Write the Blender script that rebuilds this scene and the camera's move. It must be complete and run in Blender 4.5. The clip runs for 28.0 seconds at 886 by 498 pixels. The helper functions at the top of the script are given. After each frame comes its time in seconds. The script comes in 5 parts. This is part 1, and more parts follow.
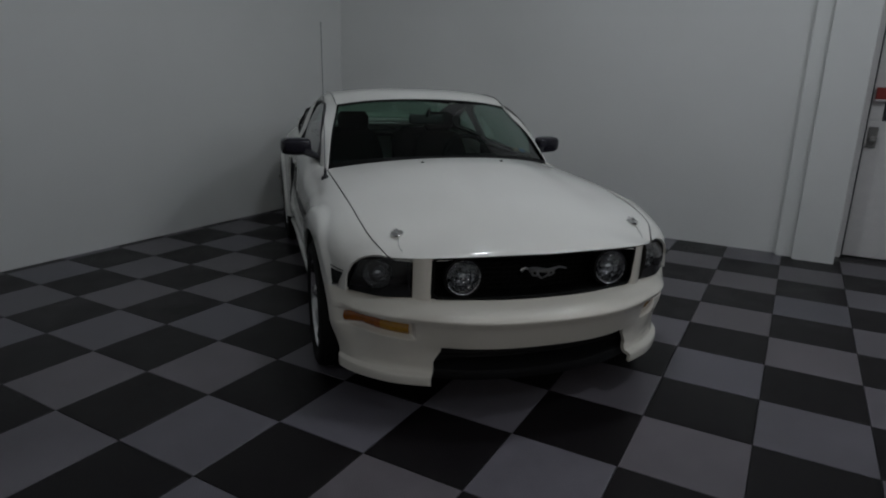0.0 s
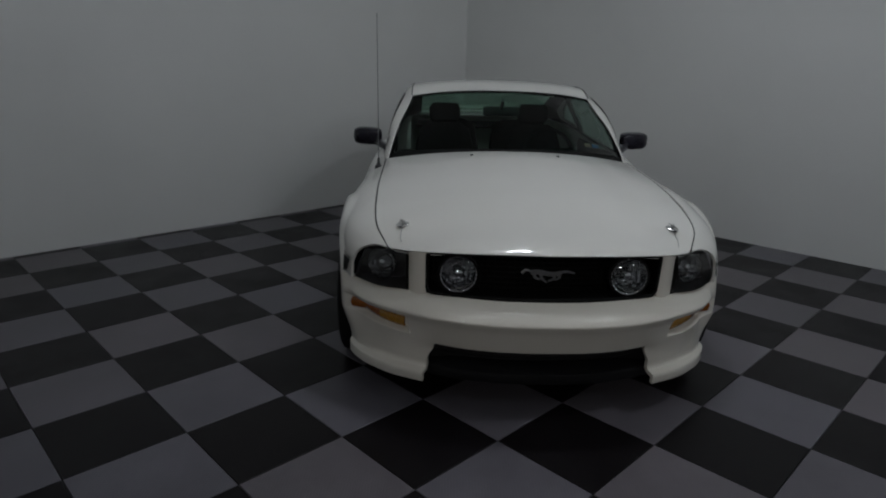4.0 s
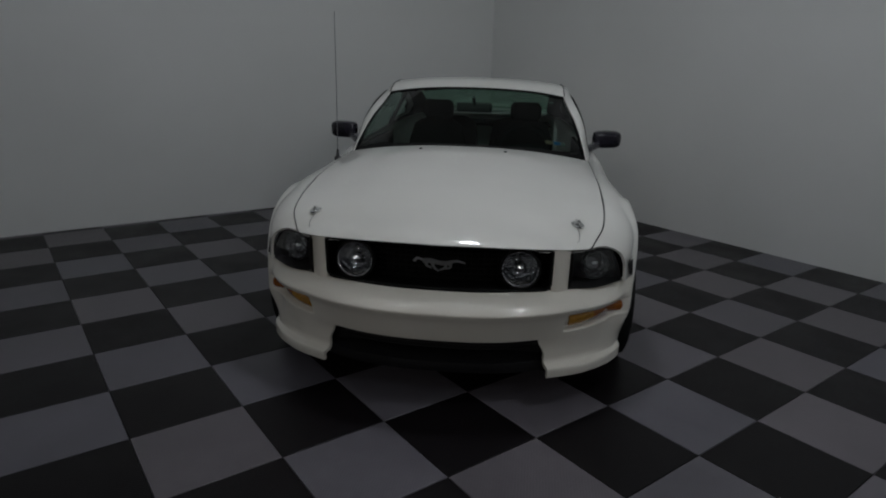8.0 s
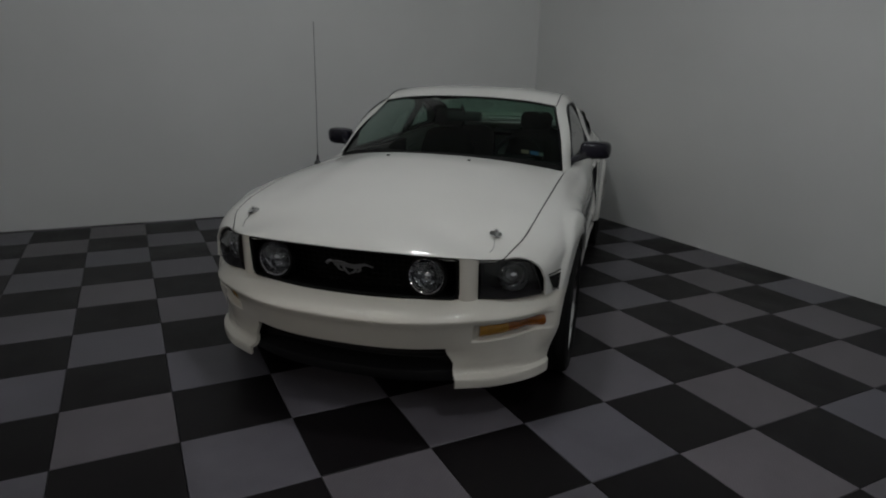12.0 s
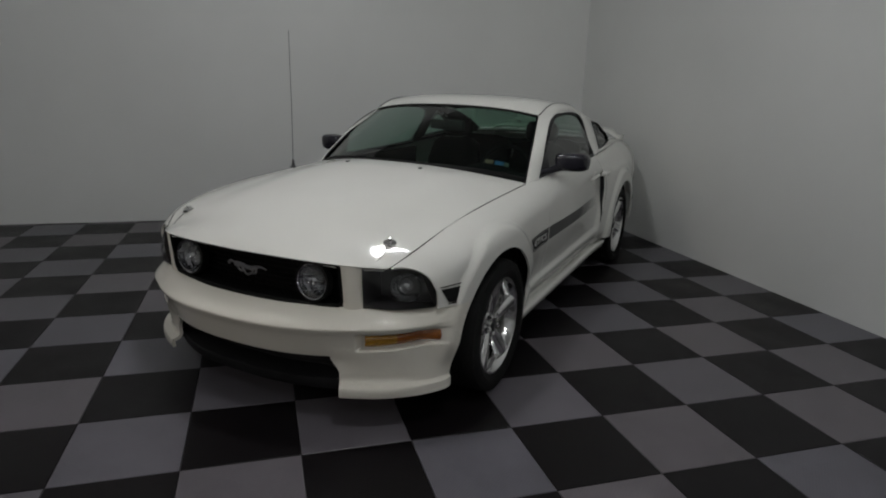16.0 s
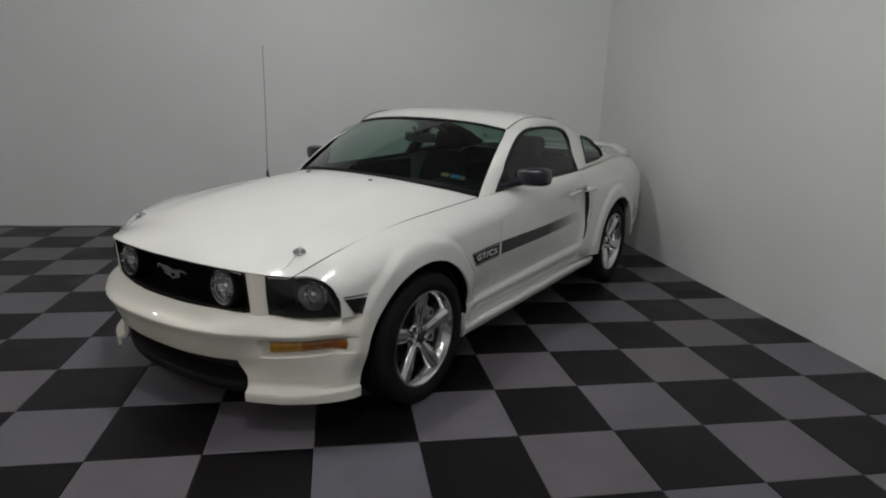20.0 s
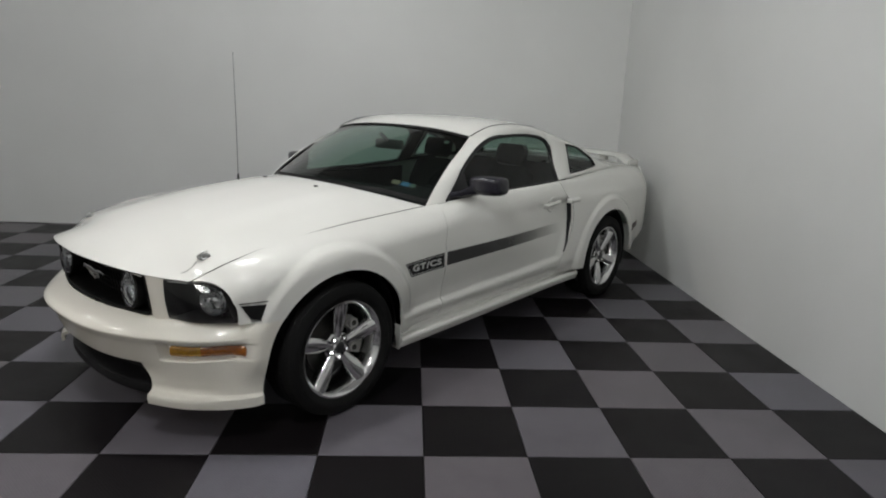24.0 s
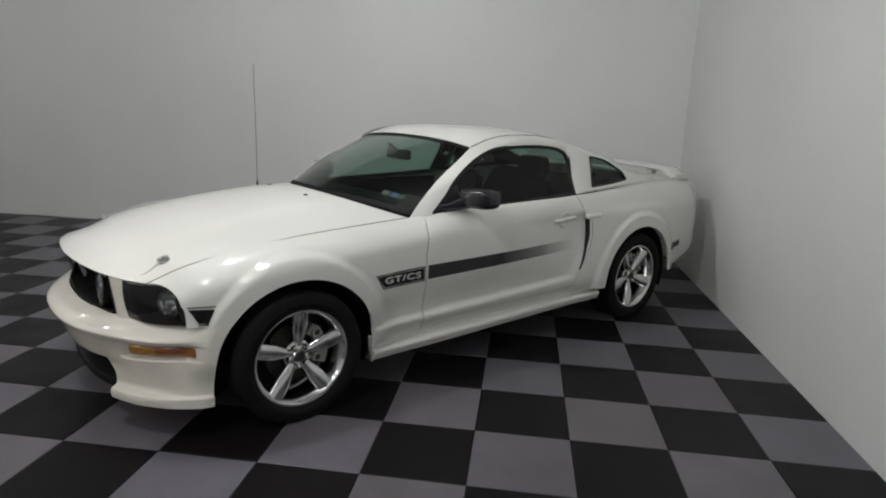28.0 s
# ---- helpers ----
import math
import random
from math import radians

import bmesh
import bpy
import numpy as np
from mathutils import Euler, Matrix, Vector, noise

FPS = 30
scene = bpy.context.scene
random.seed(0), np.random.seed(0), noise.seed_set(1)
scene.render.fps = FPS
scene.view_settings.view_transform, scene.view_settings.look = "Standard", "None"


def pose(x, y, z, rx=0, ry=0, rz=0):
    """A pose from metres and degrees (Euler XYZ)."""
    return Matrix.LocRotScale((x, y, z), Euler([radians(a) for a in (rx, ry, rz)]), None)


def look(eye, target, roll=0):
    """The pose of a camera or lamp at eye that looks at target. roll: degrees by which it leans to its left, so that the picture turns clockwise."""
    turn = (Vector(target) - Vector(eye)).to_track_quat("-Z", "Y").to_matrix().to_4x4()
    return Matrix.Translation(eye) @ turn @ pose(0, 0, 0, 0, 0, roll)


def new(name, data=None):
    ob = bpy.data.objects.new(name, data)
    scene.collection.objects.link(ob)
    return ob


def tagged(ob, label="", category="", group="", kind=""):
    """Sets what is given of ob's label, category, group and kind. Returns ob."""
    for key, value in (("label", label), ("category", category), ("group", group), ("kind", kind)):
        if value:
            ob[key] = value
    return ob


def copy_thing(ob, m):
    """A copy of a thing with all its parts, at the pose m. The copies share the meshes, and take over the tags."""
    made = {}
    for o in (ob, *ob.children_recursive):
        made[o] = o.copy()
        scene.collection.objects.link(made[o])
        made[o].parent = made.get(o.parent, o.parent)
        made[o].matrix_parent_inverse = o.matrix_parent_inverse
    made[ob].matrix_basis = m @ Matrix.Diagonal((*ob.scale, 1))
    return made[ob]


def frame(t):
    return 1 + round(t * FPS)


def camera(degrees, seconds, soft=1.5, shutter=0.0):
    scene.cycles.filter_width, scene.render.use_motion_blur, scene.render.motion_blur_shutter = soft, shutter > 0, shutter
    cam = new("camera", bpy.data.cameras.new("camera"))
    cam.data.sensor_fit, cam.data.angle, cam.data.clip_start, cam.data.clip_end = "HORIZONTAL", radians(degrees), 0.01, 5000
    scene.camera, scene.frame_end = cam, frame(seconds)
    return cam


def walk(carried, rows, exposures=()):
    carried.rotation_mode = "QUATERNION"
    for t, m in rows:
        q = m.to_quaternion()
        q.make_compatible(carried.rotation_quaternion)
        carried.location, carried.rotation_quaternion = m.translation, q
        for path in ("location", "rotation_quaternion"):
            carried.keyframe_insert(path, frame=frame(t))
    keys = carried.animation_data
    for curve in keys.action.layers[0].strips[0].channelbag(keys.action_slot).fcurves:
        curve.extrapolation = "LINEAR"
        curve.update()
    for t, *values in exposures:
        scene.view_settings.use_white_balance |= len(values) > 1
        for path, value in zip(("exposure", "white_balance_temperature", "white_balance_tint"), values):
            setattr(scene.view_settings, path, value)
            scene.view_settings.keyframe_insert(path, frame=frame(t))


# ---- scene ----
# ---- camera and walk ----
cam = camera(71.36, 28.0, soft=2.0)
PATH = [
    (0.0, 0.4320, -2.2273, 1.4662, 29.363, -15.211, 1.337),
    (0.5, 0.4769, -2.1260, 1.4616, 29.476, -15.506, 1.231),
    (1.0, 0.5225, -2.0598, 1.4643, 30.650, -15.652, 1.162),
    (1.5, 0.5656, -2.0557, 1.4658, 33.208, -15.770, 1.227),
    (2.0, 0.6549, -2.0452, 1.4604, 36.246, -15.848, 1.307),
    (2.5, 0.7429, -2.0026, 1.4628, 38.766, -15.946, 1.313),
    (4.5, 1.0697, -1.6668, 1.4693, 46.874, -16.183, 1.296),
    (5.0, 1.1944, -1.6106, 1.4679, 47.811, -16.192, 1.294),
    (5.5, 1.2673, -1.5449, 1.4656, 48.762, -16.224, 1.326),
    (6.0, 1.3214, -1.4535, 1.4608, 49.825, -16.228, 1.358),
    (6.5, 1.3723, -1.3424, 1.4555, 51.012, -16.260, 1.398),
    (7.0, 1.4061, -1.2676, 1.4488, 51.933, -16.264, 1.496),
    (7.5, 1.4528, -1.2401, 1.4517, 52.491, -16.304, 1.596),
    (8.0, 1.5512, -1.2142, 1.4591, 53.198, -16.276, 1.622),
    (8.5, 1.6330, -1.1699, 1.4619, 54.401, -16.299, 1.644),
    (9.0, 1.6711, -1.0830, 1.4720, 55.779, -16.316, 1.697),
    (9.5, 1.6912, -0.9373, 1.4690, 57.531, -16.391, 1.630),
    (10.0, 1.7187, -0.8201, 1.4663, 58.956, -16.377, 1.581),
    (10.5, 1.7658, -0.7629, 1.4627, 59.926, -16.153, 1.580),
    (11.0, 1.8602, -0.7035, 1.4601, 60.767, -15.946, 1.602),
    (11.5, 1.9410, -0.6278, 1.4658, 61.774, -15.747, 1.612),
    (12.0, 1.9836, -0.5306, 1.4613, 62.843, -15.542, 1.630),
    (12.5, 2.0299, -0.3952, 1.4567, 64.110, -15.420, 1.622),
    (14.5, 2.2296, -0.0186, 1.4527, 69.392, -15.041, 1.820),
    (15.0, 2.2531, 0.0887, 1.4622, 70.521, -14.961, 1.901),
    (15.5, 2.2484, 0.2361, 1.4566, 71.958, -14.901, 1.853),
    (16.0, 2.2609, 0.3517, 1.4605, 73.383, -14.801, 1.865),
    (16.5, 2.2962, 0.4144, 1.4671, 74.294, -14.626, 1.980),
    (17.0, 2.3633, 0.4824, 1.4686, 74.984, -14.400, 2.000),
    (17.5, 2.4252, 0.5617, 1.4697, 75.777, -14.208, 1.991),
    (18.0, 2.4460, 0.6313, 1.4783, 76.504, -14.121, 2.018),
    (18.5, 2.4417, 0.7239, 1.4829, 77.163, -14.011, 2.014),
    (19.0, 2.4278, 0.8521, 1.4799, 77.887, -13.945, 1.992),
    (19.5, 2.4153, 0.9586, 1.4806, 78.864, -13.913, 1.953),
    (20.0, 2.4221, 1.0226, 1.4845, 80.041, -13.869, 2.033),
    (20.5, 2.4465, 1.1121, 1.4860, 81.152, -13.862, 2.083),
    (21.0, 2.4735, 1.2183, 1.4986, 82.204, -13.856, 2.145),
    (21.5, 2.4870, 1.3110, 1.5087, 82.971, -13.761, 2.132),
    (23.5, 2.3735, 1.6883, 1.5007, 85.758, -13.625, 2.258),
    (24.0, 2.3977, 1.7366, 1.5007, 86.654, -13.435, 2.292),
    (24.5, 2.4168, 1.8159, 1.5001, 87.821, -13.321, 2.293),
    (25.0, 2.4273, 1.9004, 1.5081, 89.143, -13.360, 2.254),
    (25.5, 2.4177, 1.9788, 1.5195, 90.198, -13.345, 2.302),
    (26.0, 2.3879, 2.0521, 1.5267, 91.093, -13.332, 2.331),
    (26.5, 2.3490, 2.1465, 1.5278, 92.017, -13.253, 2.276),
    (27.0, 2.3107, 2.2547, 1.5264, 93.283, -13.154, 2.213),
    (27.5, 2.2817, 2.3541, 1.5285, 95.040, -13.168, 2.190),
    (28.0, 2.2820, 2.4291, 1.5381, 96.983, -13.095, 2.269),
]

EXPOSURES = [(0.0, -1.28, 6060, 11), (5.0, -1.33, 6090, 11), (9.0, -1.38, 6180, 11), (12.0, -1.30, 6370, 11), (15.0, -1.0, 6460, 11), (17.0, -0.70, 6480, 11), (20.0, -0.35, 6500, 11), (24.0, 0.0, 6520, 11), (28.0, 0.0, 6520, 11)]
walk(cam, [(t, pose(x, y, z, 90 + pitch, 0, yaw) @ pose(0, 0, 0, 0, 0, roll)) for t, x, y, z, yaw, pitch, roll in PATH], EXPOSURES)

# ---- room numbers ----
TILE = 0.4572            # 18 inch floor tiles
WEST, NORTH = -4.65, 4.11
EAST, SOUTH = 6.2, -6.6
CEIL = 3.8

# ---- world and lamps ----
world = bpy.data.worlds.new("world")
scene.world = world
world.use_nodes = True
world.node_tree.nodes["Background"].inputs[0].default_value = (0.5, 0.55, 0.6, 1)
world.node_tree.nodes["Background"].inputs[1].default_value = 0.0

# round ceiling lamps, and two unseen flood lamps that stand ahead of the car
LAMPS = [(-0.75, 0.72, 122.0, 0.17), (-0.4, -1.1, 18.0, 0.09), (1.5, 1.05, 110.0, 0.09), (0.2, -3.2, 20.0, 0.09), (4.0, 0.0, 62.0, 0.09), (-2.2, -4.4, 20.0, 0.09)]
LAMP_Z = CEIL - 0.14
LIGHT_TINT, WARM_TINT = (0.97, 1.0, 1.0), (1.0, 0.88, 0.75)
for lx, ly, watts, size in LAMPS:
    data = bpy.data.lights.new("ceiling_lamp_light", "POINT")
    data.shadow_soft_size, data.energy, data.color = size, watts, LIGHT_TINT
    new("ceiling_lamp_light", data).matrix_world = pose(lx, ly, LAMP_Z)
# the first lights the car's front; the second is added to brighten the walls
FLOODS = [((3.3, -4.6, 3.0), (-0.7, 0.4, 0.85), 210.0, 27, WARM_TINT, 0.18), ((4.6, -0.6, 3.1), (-4.65, 2.2, 2.3), 135.0, 52, LIGHT_TINT, 0.30)]
for eye, aim, watts, cone, tint, radius in FLOODS:
    data = bpy.data.lights.new("unseen_flood_light", "SPOT")
    data.energy, data.color, data.spot_size, data.spot_blend, data.shadow_soft_size = watts, tint, radians(cone), 1.0, radius
    new("unseen_flood_light", data).matrix_world = look(eye, aim)


# ---- materials ----
def material(name):
    m = bpy.data.materials.new(name)
    m.use_nodes = True
    nt = m.node_tree
    return m, nt, nt.nodes["Principled BSDF"]


def node(nt, kind, **values):
    n = nt.nodes.new(kind)
    for k, v in values.items():
        n.inputs[k.replace("_", " ")].default_value = v
    return n


def plain(name, colour, rough=0.5, metal=0.0, spread=0.12, scale=14.0, bump=0.0, bump_scale=200.0, coat=0.0, spec=0.5):
    """A surface with faint two-scale variation of its colour and gloss."""
    m, nt, b = material(name)
    tc = nt.nodes.new("ShaderNodeTexCoord")
    big = node(nt, "ShaderNodeTexNoise", Scale=scale, Detail=4.0)
    fine = node(nt, "ShaderNodeTexNoise", Scale=scale * 9, Detail=2.0)
    nt.links.new(tc.outputs["Object"], big.inputs["Vector"])
    nt.links.new(tc.outputs["Object"], fine.inputs["Vector"])
    add = nt.nodes.new("ShaderNodeMath")
    add.operation = "ADD"
    nt.links.new(big.outputs["Fac"], add.inputs[0])
    nt.links.new(fine.outputs["Fac"], add.inputs[1])
    ramp = nt.nodes.new("ShaderNodeMapRange")
    ramp.inputs["From Min"].default_value, ramp.inputs["From Max"].default_value = 0.6, 1.4
    ramp.inputs["To Min"].default_value, ramp.inputs["To Max"].default_value = 1 - spread, 1 + spread
    nt.links.new(add.outputs[0], ramp.inputs["Value"])
    mul = nt.nodes.new("ShaderNodeVectorMath")
    mul.operation = "SCALE"
    mul.inputs[0].default_value = colour
    nt.links.new(ramp.outputs[0], mul.inputs["Scale"])
    nt.links.new(mul.outputs[0], b.inputs["Base Color"])
    gloss = nt.nodes.new("ShaderNodeMath")
    gloss.operation = "MULTIPLY"
    gloss.inputs[1].default_value = rough
    nt.links.new(ramp.outputs[0], gloss.inputs[0])
    nt.links.new(gloss.outputs[0], b.inputs["Roughness"])
    b.inputs["Metallic"].default_value = metal
    b.inputs["Specular IOR Level"].default_value = spec
    b.inputs["Coat Weight"].default_value = coat
    b.inputs["Coat Roughness"].default_value = 0.04
    if bump:
        tex = node(nt, "ShaderNodeTexNoise", Scale=bump_scale, Detail=3.0)
        nt.links.new(tc.outputs["Object"], tex.inputs["Vector"])
        bm_ = node(nt, "ShaderNodeBump", Strength=bump, Distance=0.002)
        nt.links.new(tex.outputs["Fac"], bm_.inputs["Height"])
        nt.links.new(bm_.outputs[0], b.inputs["Normal"])
    return m


def wall_paint():
    """White wall paint over smooth board, with a few faint scuffs near the floor."""
    m, nt, b = material("wall_paint")
    tc = nt.nodes.new("ShaderNodeTexCoord")
    cloud = node(nt, "ShaderNodeTexNoise", Scale=0.9, Detail=5.0)
    nt.links.new(tc.outputs["Object"], cloud.inputs["Vector"])
    mix = nt.nodes.new("ShaderNodeMix")
    mix.data_type = "RGBA"
    mix.inputs[6].default_value = (0.712, 0.715, 0.696, 1)
    mix.inputs[7].default_value = (0.812, 0.816, 0.796, 1)
    nt.links.new(cloud.outputs["Fac"], mix.inputs[0])
    scuff = node(nt, "ShaderNodeTexNoise", Scale=5.0, Detail=9.0, Roughness=0.75)
    nt.links.new(tc.outputs["Object"], scuff.inputs["Vector"])
    cut = nt.nodes.new("ShaderNodeMapRange")
    cut.inputs["From Min"].default_value, cut.inputs["From Max"].default_value = 0.70, 0.80
    cut.inputs["To Max"].default_value = 0.35
    nt.links.new(scuff.outputs["Fac"], cut.inputs["Value"])
    mark = nt.nodes.new("ShaderNodeMix")
    mark.data_type = "RGBA"
    mark.inputs[7].default_value = (0.42, 0.41, 0.40, 1)
    nt.links.new(cut.outputs[0], mark.inputs[0])
    nt.links.new(mix.outputs[2], mark.inputs[6])
    nt.links.new(mark.outputs[2], b.inputs["Base Color"])
    b.inputs["Roughness"].default_value = 0.5
    grain = node(nt, "ShaderNodeTexNoise", Scale=90.0, Detail=3.0)
    nt.links.new(tc.outputs["Object"], grain.inputs["Vector"])
    wave = node(nt, "ShaderNodeTexNoise", Scale=1.6, Detail=2.0)
    nt.links.new(tc.outputs["Object"], wave.inputs["Vector"])
    b1 = node(nt, "ShaderNodeBump", Strength=0.08, Distance=0.002)
    b2 = node(nt, "ShaderNodeBump", Strength=0.12, Distance=0.02)
    nt.links.new(grain.outputs["Fac"], b1.inputs["Height"])
    nt.links.new(wave.outputs["Fac"], b2.inputs["Height"])
    nt.links.new(b2.outputs[0], b1.inputs["Normal"])
    nt.links.new(b1.outputs[0], b.inputs["Normal"])
    return m


def tile_plastic(name, colour, gloss, spread, sheen):
    """Moulded plastic floor tile with a fine raised tread, scuffs and dust; every tile a little different."""
    m, nt, b = material(name)
    tc = nt.nodes.new("ShaderNodeTexCoord")
    info = nt.nodes.new("ShaderNodeObjectInfo")
    geo = nt.nodes.new("ShaderNodeNewGeometry")
    both = nt.nodes.new("ShaderNodeMath")
    both.operation = "ADD"
    nt.links.new(info.outputs["Random"], both.inputs[0])
    nt.links.new(geo.outputs["Random Per Island"], both.inputs[1])
    frac = nt.nodes.new("ShaderNodeMath")
    frac.operation = "FRACT"
    nt.links.new(both.outputs[0], frac.inputs[0])
    shade = nt.nodes.new("ShaderNodeMapRange")
    shade.inputs["To Min"].default_value, shade.inputs["To Max"].default_value = 1 - spread, 1 + spread
    nt.links.new(frac.outputs[0], shade.inputs["Value"])
    dust = node(nt, "ShaderNodeTexNoise", Scale=2.2, Detail=7.0, Roughness=0.65)
    nt.links.new(geo.outputs["Position"], dust.inputs["Vector"])
    dirt = nt.nodes.new("ShaderNodeMapRange")
    dirt.inputs["From Min"].default_value, dirt.inputs["From Max"].default_value = 0.35, 0.75
    dirt.inputs["To Min"].default_value, dirt.inputs["To Max"].default_value = 0.84, 1.2
    nt.links.new(dust.outputs["Fac"], dirt.inputs["Value"])
    k = nt.nodes.new("ShaderNodeMath")
    k.operation = "MULTIPLY"
    nt.links.new(shade.outputs[0], k.inputs[0])
    nt.links.new(dirt.outputs[0], k.inputs[1])
    mul = nt.nodes.new("ShaderNodeVectorMath")
    mul.operation = "SCALE"
    mul.inputs[0].default_value = colour
    nt.links.new(k.outputs[0], mul.inputs["Scale"])
    # some tiles lean to blue, some to brown
    turn_ = nt.nodes.new("ShaderNodeMath")
    turn_.operation = "MULTIPLY"
    turn_.inputs[1].default_value = 7.31
    nt.links.new(frac.outputs[0], turn_.inputs[0])
    again = nt.nodes.new("ShaderNodeMath")
    again.operation = "FRACT"
    nt.links.new(turn_.outputs[0], again.inputs[0])
    hue = nt.nodes.new("ShaderNodeMix")
    hue.data_type = "RGBA"
    hue.inputs[6].default_value = (1.03, 1.0, 0.98, 1)
    hue.inputs[7].default_value = (0.965, 1.0, 1.045, 1)
    nt.links.new(again.outputs[0], hue.inputs[0])
    tinted = nt.nodes.new("ShaderNodeVectorMath")
    tinted.operation = "MULTIPLY"
    nt.links.new(mul.outputs[0], tinted.inputs[0])
    nt.links.new(hue.outputs[2], tinted.inputs[1])
    nt.links.new(tinted.outputs[0], b.inputs["Base Color"])
    rough = nt.nodes.new("ShaderNodeMapRange")
    rough.inputs["From Min"].default_value, rough.inputs["From Max"].default_value = 0.3, 0.7
    rough.inputs["To Min"].default_value, rough.inputs["To Max"].default_value = gloss, gloss + 0.16
    nt.links.new(dust.outputs["Fac"], rough.inputs["Value"])
    nt.links.new(rough.outputs[0], b.inputs["Roughness"])
    b.inputs["Specular IOR Level"].default_value = sheen
    # fine diagonal tread: two crossing waves
    heights = []
    for turn in (45, -45):
        mapping = nt.nodes.new("ShaderNodeMapping")
        mapping.inputs["Rotation"].default_value = (0, 0, radians(turn))
        nt.links.new(geo.outputs["Position"], mapping.inputs["Vector"])
        wave = node(nt, "ShaderNodeTexWave", Scale=28.0, Distortion=0.0)
        nt.links.new(mapping.outputs[0], wave.inputs["Vector"])
        heights.append(wave)
    mx = nt.nodes.new("ShaderNodeMath")
    mx.operation = "MAXIMUM"
    nt.links.new(heights[0].outputs["Fac"], mx.inputs[0])
    nt.links.new(heights[1].outputs["Fac"], mx.inputs[1])
    # tread relief repeated in the base colour: grooves darker, ridges lighter
    tread = nt.nodes.new("ShaderNodeMapRange")
    tread.inputs["To Min"].default_value, tread.inputs["To Max"].default_value = 0.84, 1.08
    nt.links.new(mx.outputs[0], tread.inputs["Value"])
    tread_tone = nt.nodes.new("ShaderNodeMath")
    tread_tone.operation = "MULTIPLY"
    nt.links.new(k.outputs[0], tread_tone.inputs[0])
    nt.links.new(tread.outputs[0], tread_tone.inputs[1])
    nt.links.new(tread_tone.outputs[0], mul.inputs["Scale"])
    bump = node(nt, "ShaderNodeBump", Strength=0.45, Distance=0.001)
    nt.links.new(mx.outputs[0], bump.inputs["Height"])
    nt.links.new(bump.outputs[0], b.inputs["Normal"])
    return m


WALL = wall_paint()
TILE_GREY = tile_plastic("tile_grey", (0.123, 0.113, 0.126), 0.30, 0.07, 0.28)
TILE_BLACK = tile_plastic("tile_black", (0.0072, 0.0058, 0.0066), 0.32, 0.15, 0.15)
CONCRETE = plain("concrete", (0.16, 0.155, 0.15), 0.8, bump=0.3, bump_scale=60)
CEILING = plain("ceiling_paint", (0.52, 0.52, 0.51), 0.8, spread=0.05)
FRAME_WHITE = plain("door_enamel", (0.70, 0.68, 0.67), 0.4, spread=0.06)
BRUSHED = plain("brushed_metal", (0.32, 0.31, 0.30), 0.35, metal=1.0)
RED_PAINT = plain("red_paint", (0.28, 0.03, 0.02), 0.45)
DARK_GAP = plain("dark_seal", (0.03, 0.03, 0.033), 0.7)


# ---- mesh helpers ----
def part(name, bm, mat, parent, label="", smooth=False, sharp=35):
    """One bmesh as one mesh object under a thing or a part."""
    bmesh.ops.recalc_face_normals(bm, faces=bm.faces[:])
    return mesh_part(name, bm_mesh(name, bm), mat, parent, label, smooth, sharp)


def bm_mesh(name, bm):
    me = bpy.data.meshes.new(name)
    bm.to_mesh(me)
    bm.free()
    return me


def mesh_part(name, me, mat, parent, label="", smooth=False, sharp=35):
    if mat and not me.materials:
        me.materials.append(mat)
    if smooth:
        me.polygons.foreach_set("use_smooth", [True] * len(me.polygons))
        if sharp:
            me.set_sharp_from_angle(angle=radians(sharp))
    ob = new(name, me)
    if parent:
        ob.parent = parent
    if label:
        tagged(ob, label)
    return ob


def box(bm, x0, x1, y0, y1, z0, z1, bevel=0.0):
    r = bmesh.ops.create_cube(bm, size=1.0, matrix=Matrix.Translation(((x0 + x1) / 2, (y0 + y1) / 2, (z0 + z1) / 2)) @ Matrix.Diagonal((x1 - x0, y1 - y0, z1 - z0, 1)))
    if bevel:
        edges = {e for v in r["verts"] for e in v.link_edges}
        bmesh.ops.bevel(bm, geom=list(edges), offset=bevel, segments=2, affect="EDGES", profile=0.6)
    return bm


def boxed(x0, x1, y0, y1, z0, z1, bevel=0.0):
    return box(bmesh.new(), x0, x1, y0, y1, z0, z1, bevel)


def empty(name, m=None):
    ob = new(name)
    ob.empty_display_size = 0.2
    if m is not None:
        ob.matrix_world = m
    return ob


def tube(points, r, n=8, r_end=None):
    """A round bar along a line of points."""
    p = np.array(points, float)
    bm = bmesh.new()
    rings = []
    for k, q in enumerate(p):
        d = Vector(p[min(k + 1, len(p) - 1)] - p[max(k - 1, 0)]).normalized()
        a = d.orthogonal().normalized() if k == 0 else (a - d * a.dot(d)).normalized()
        b = d.cross(a)
        rr = r if r_end is None else r + (r_end - r) * k / (len(p) - 1)
        rings.append([bm.verts.new(Vector(q) + (a * math.cos(2 * math.pi * i / n) + b * math.sin(2 * math.pi * i / n)) * rr) for i in range(n)])
    for a_, b_ in zip(rings, rings[1:]):
        for i in range(n):
            bm.faces.new((a_[i], a_[(i + 1) % n], b_[(i + 1) % n], b_[i]))
    bm.faces.new(rings[0])
    bm.faces.new(rings[-1])
    return bm


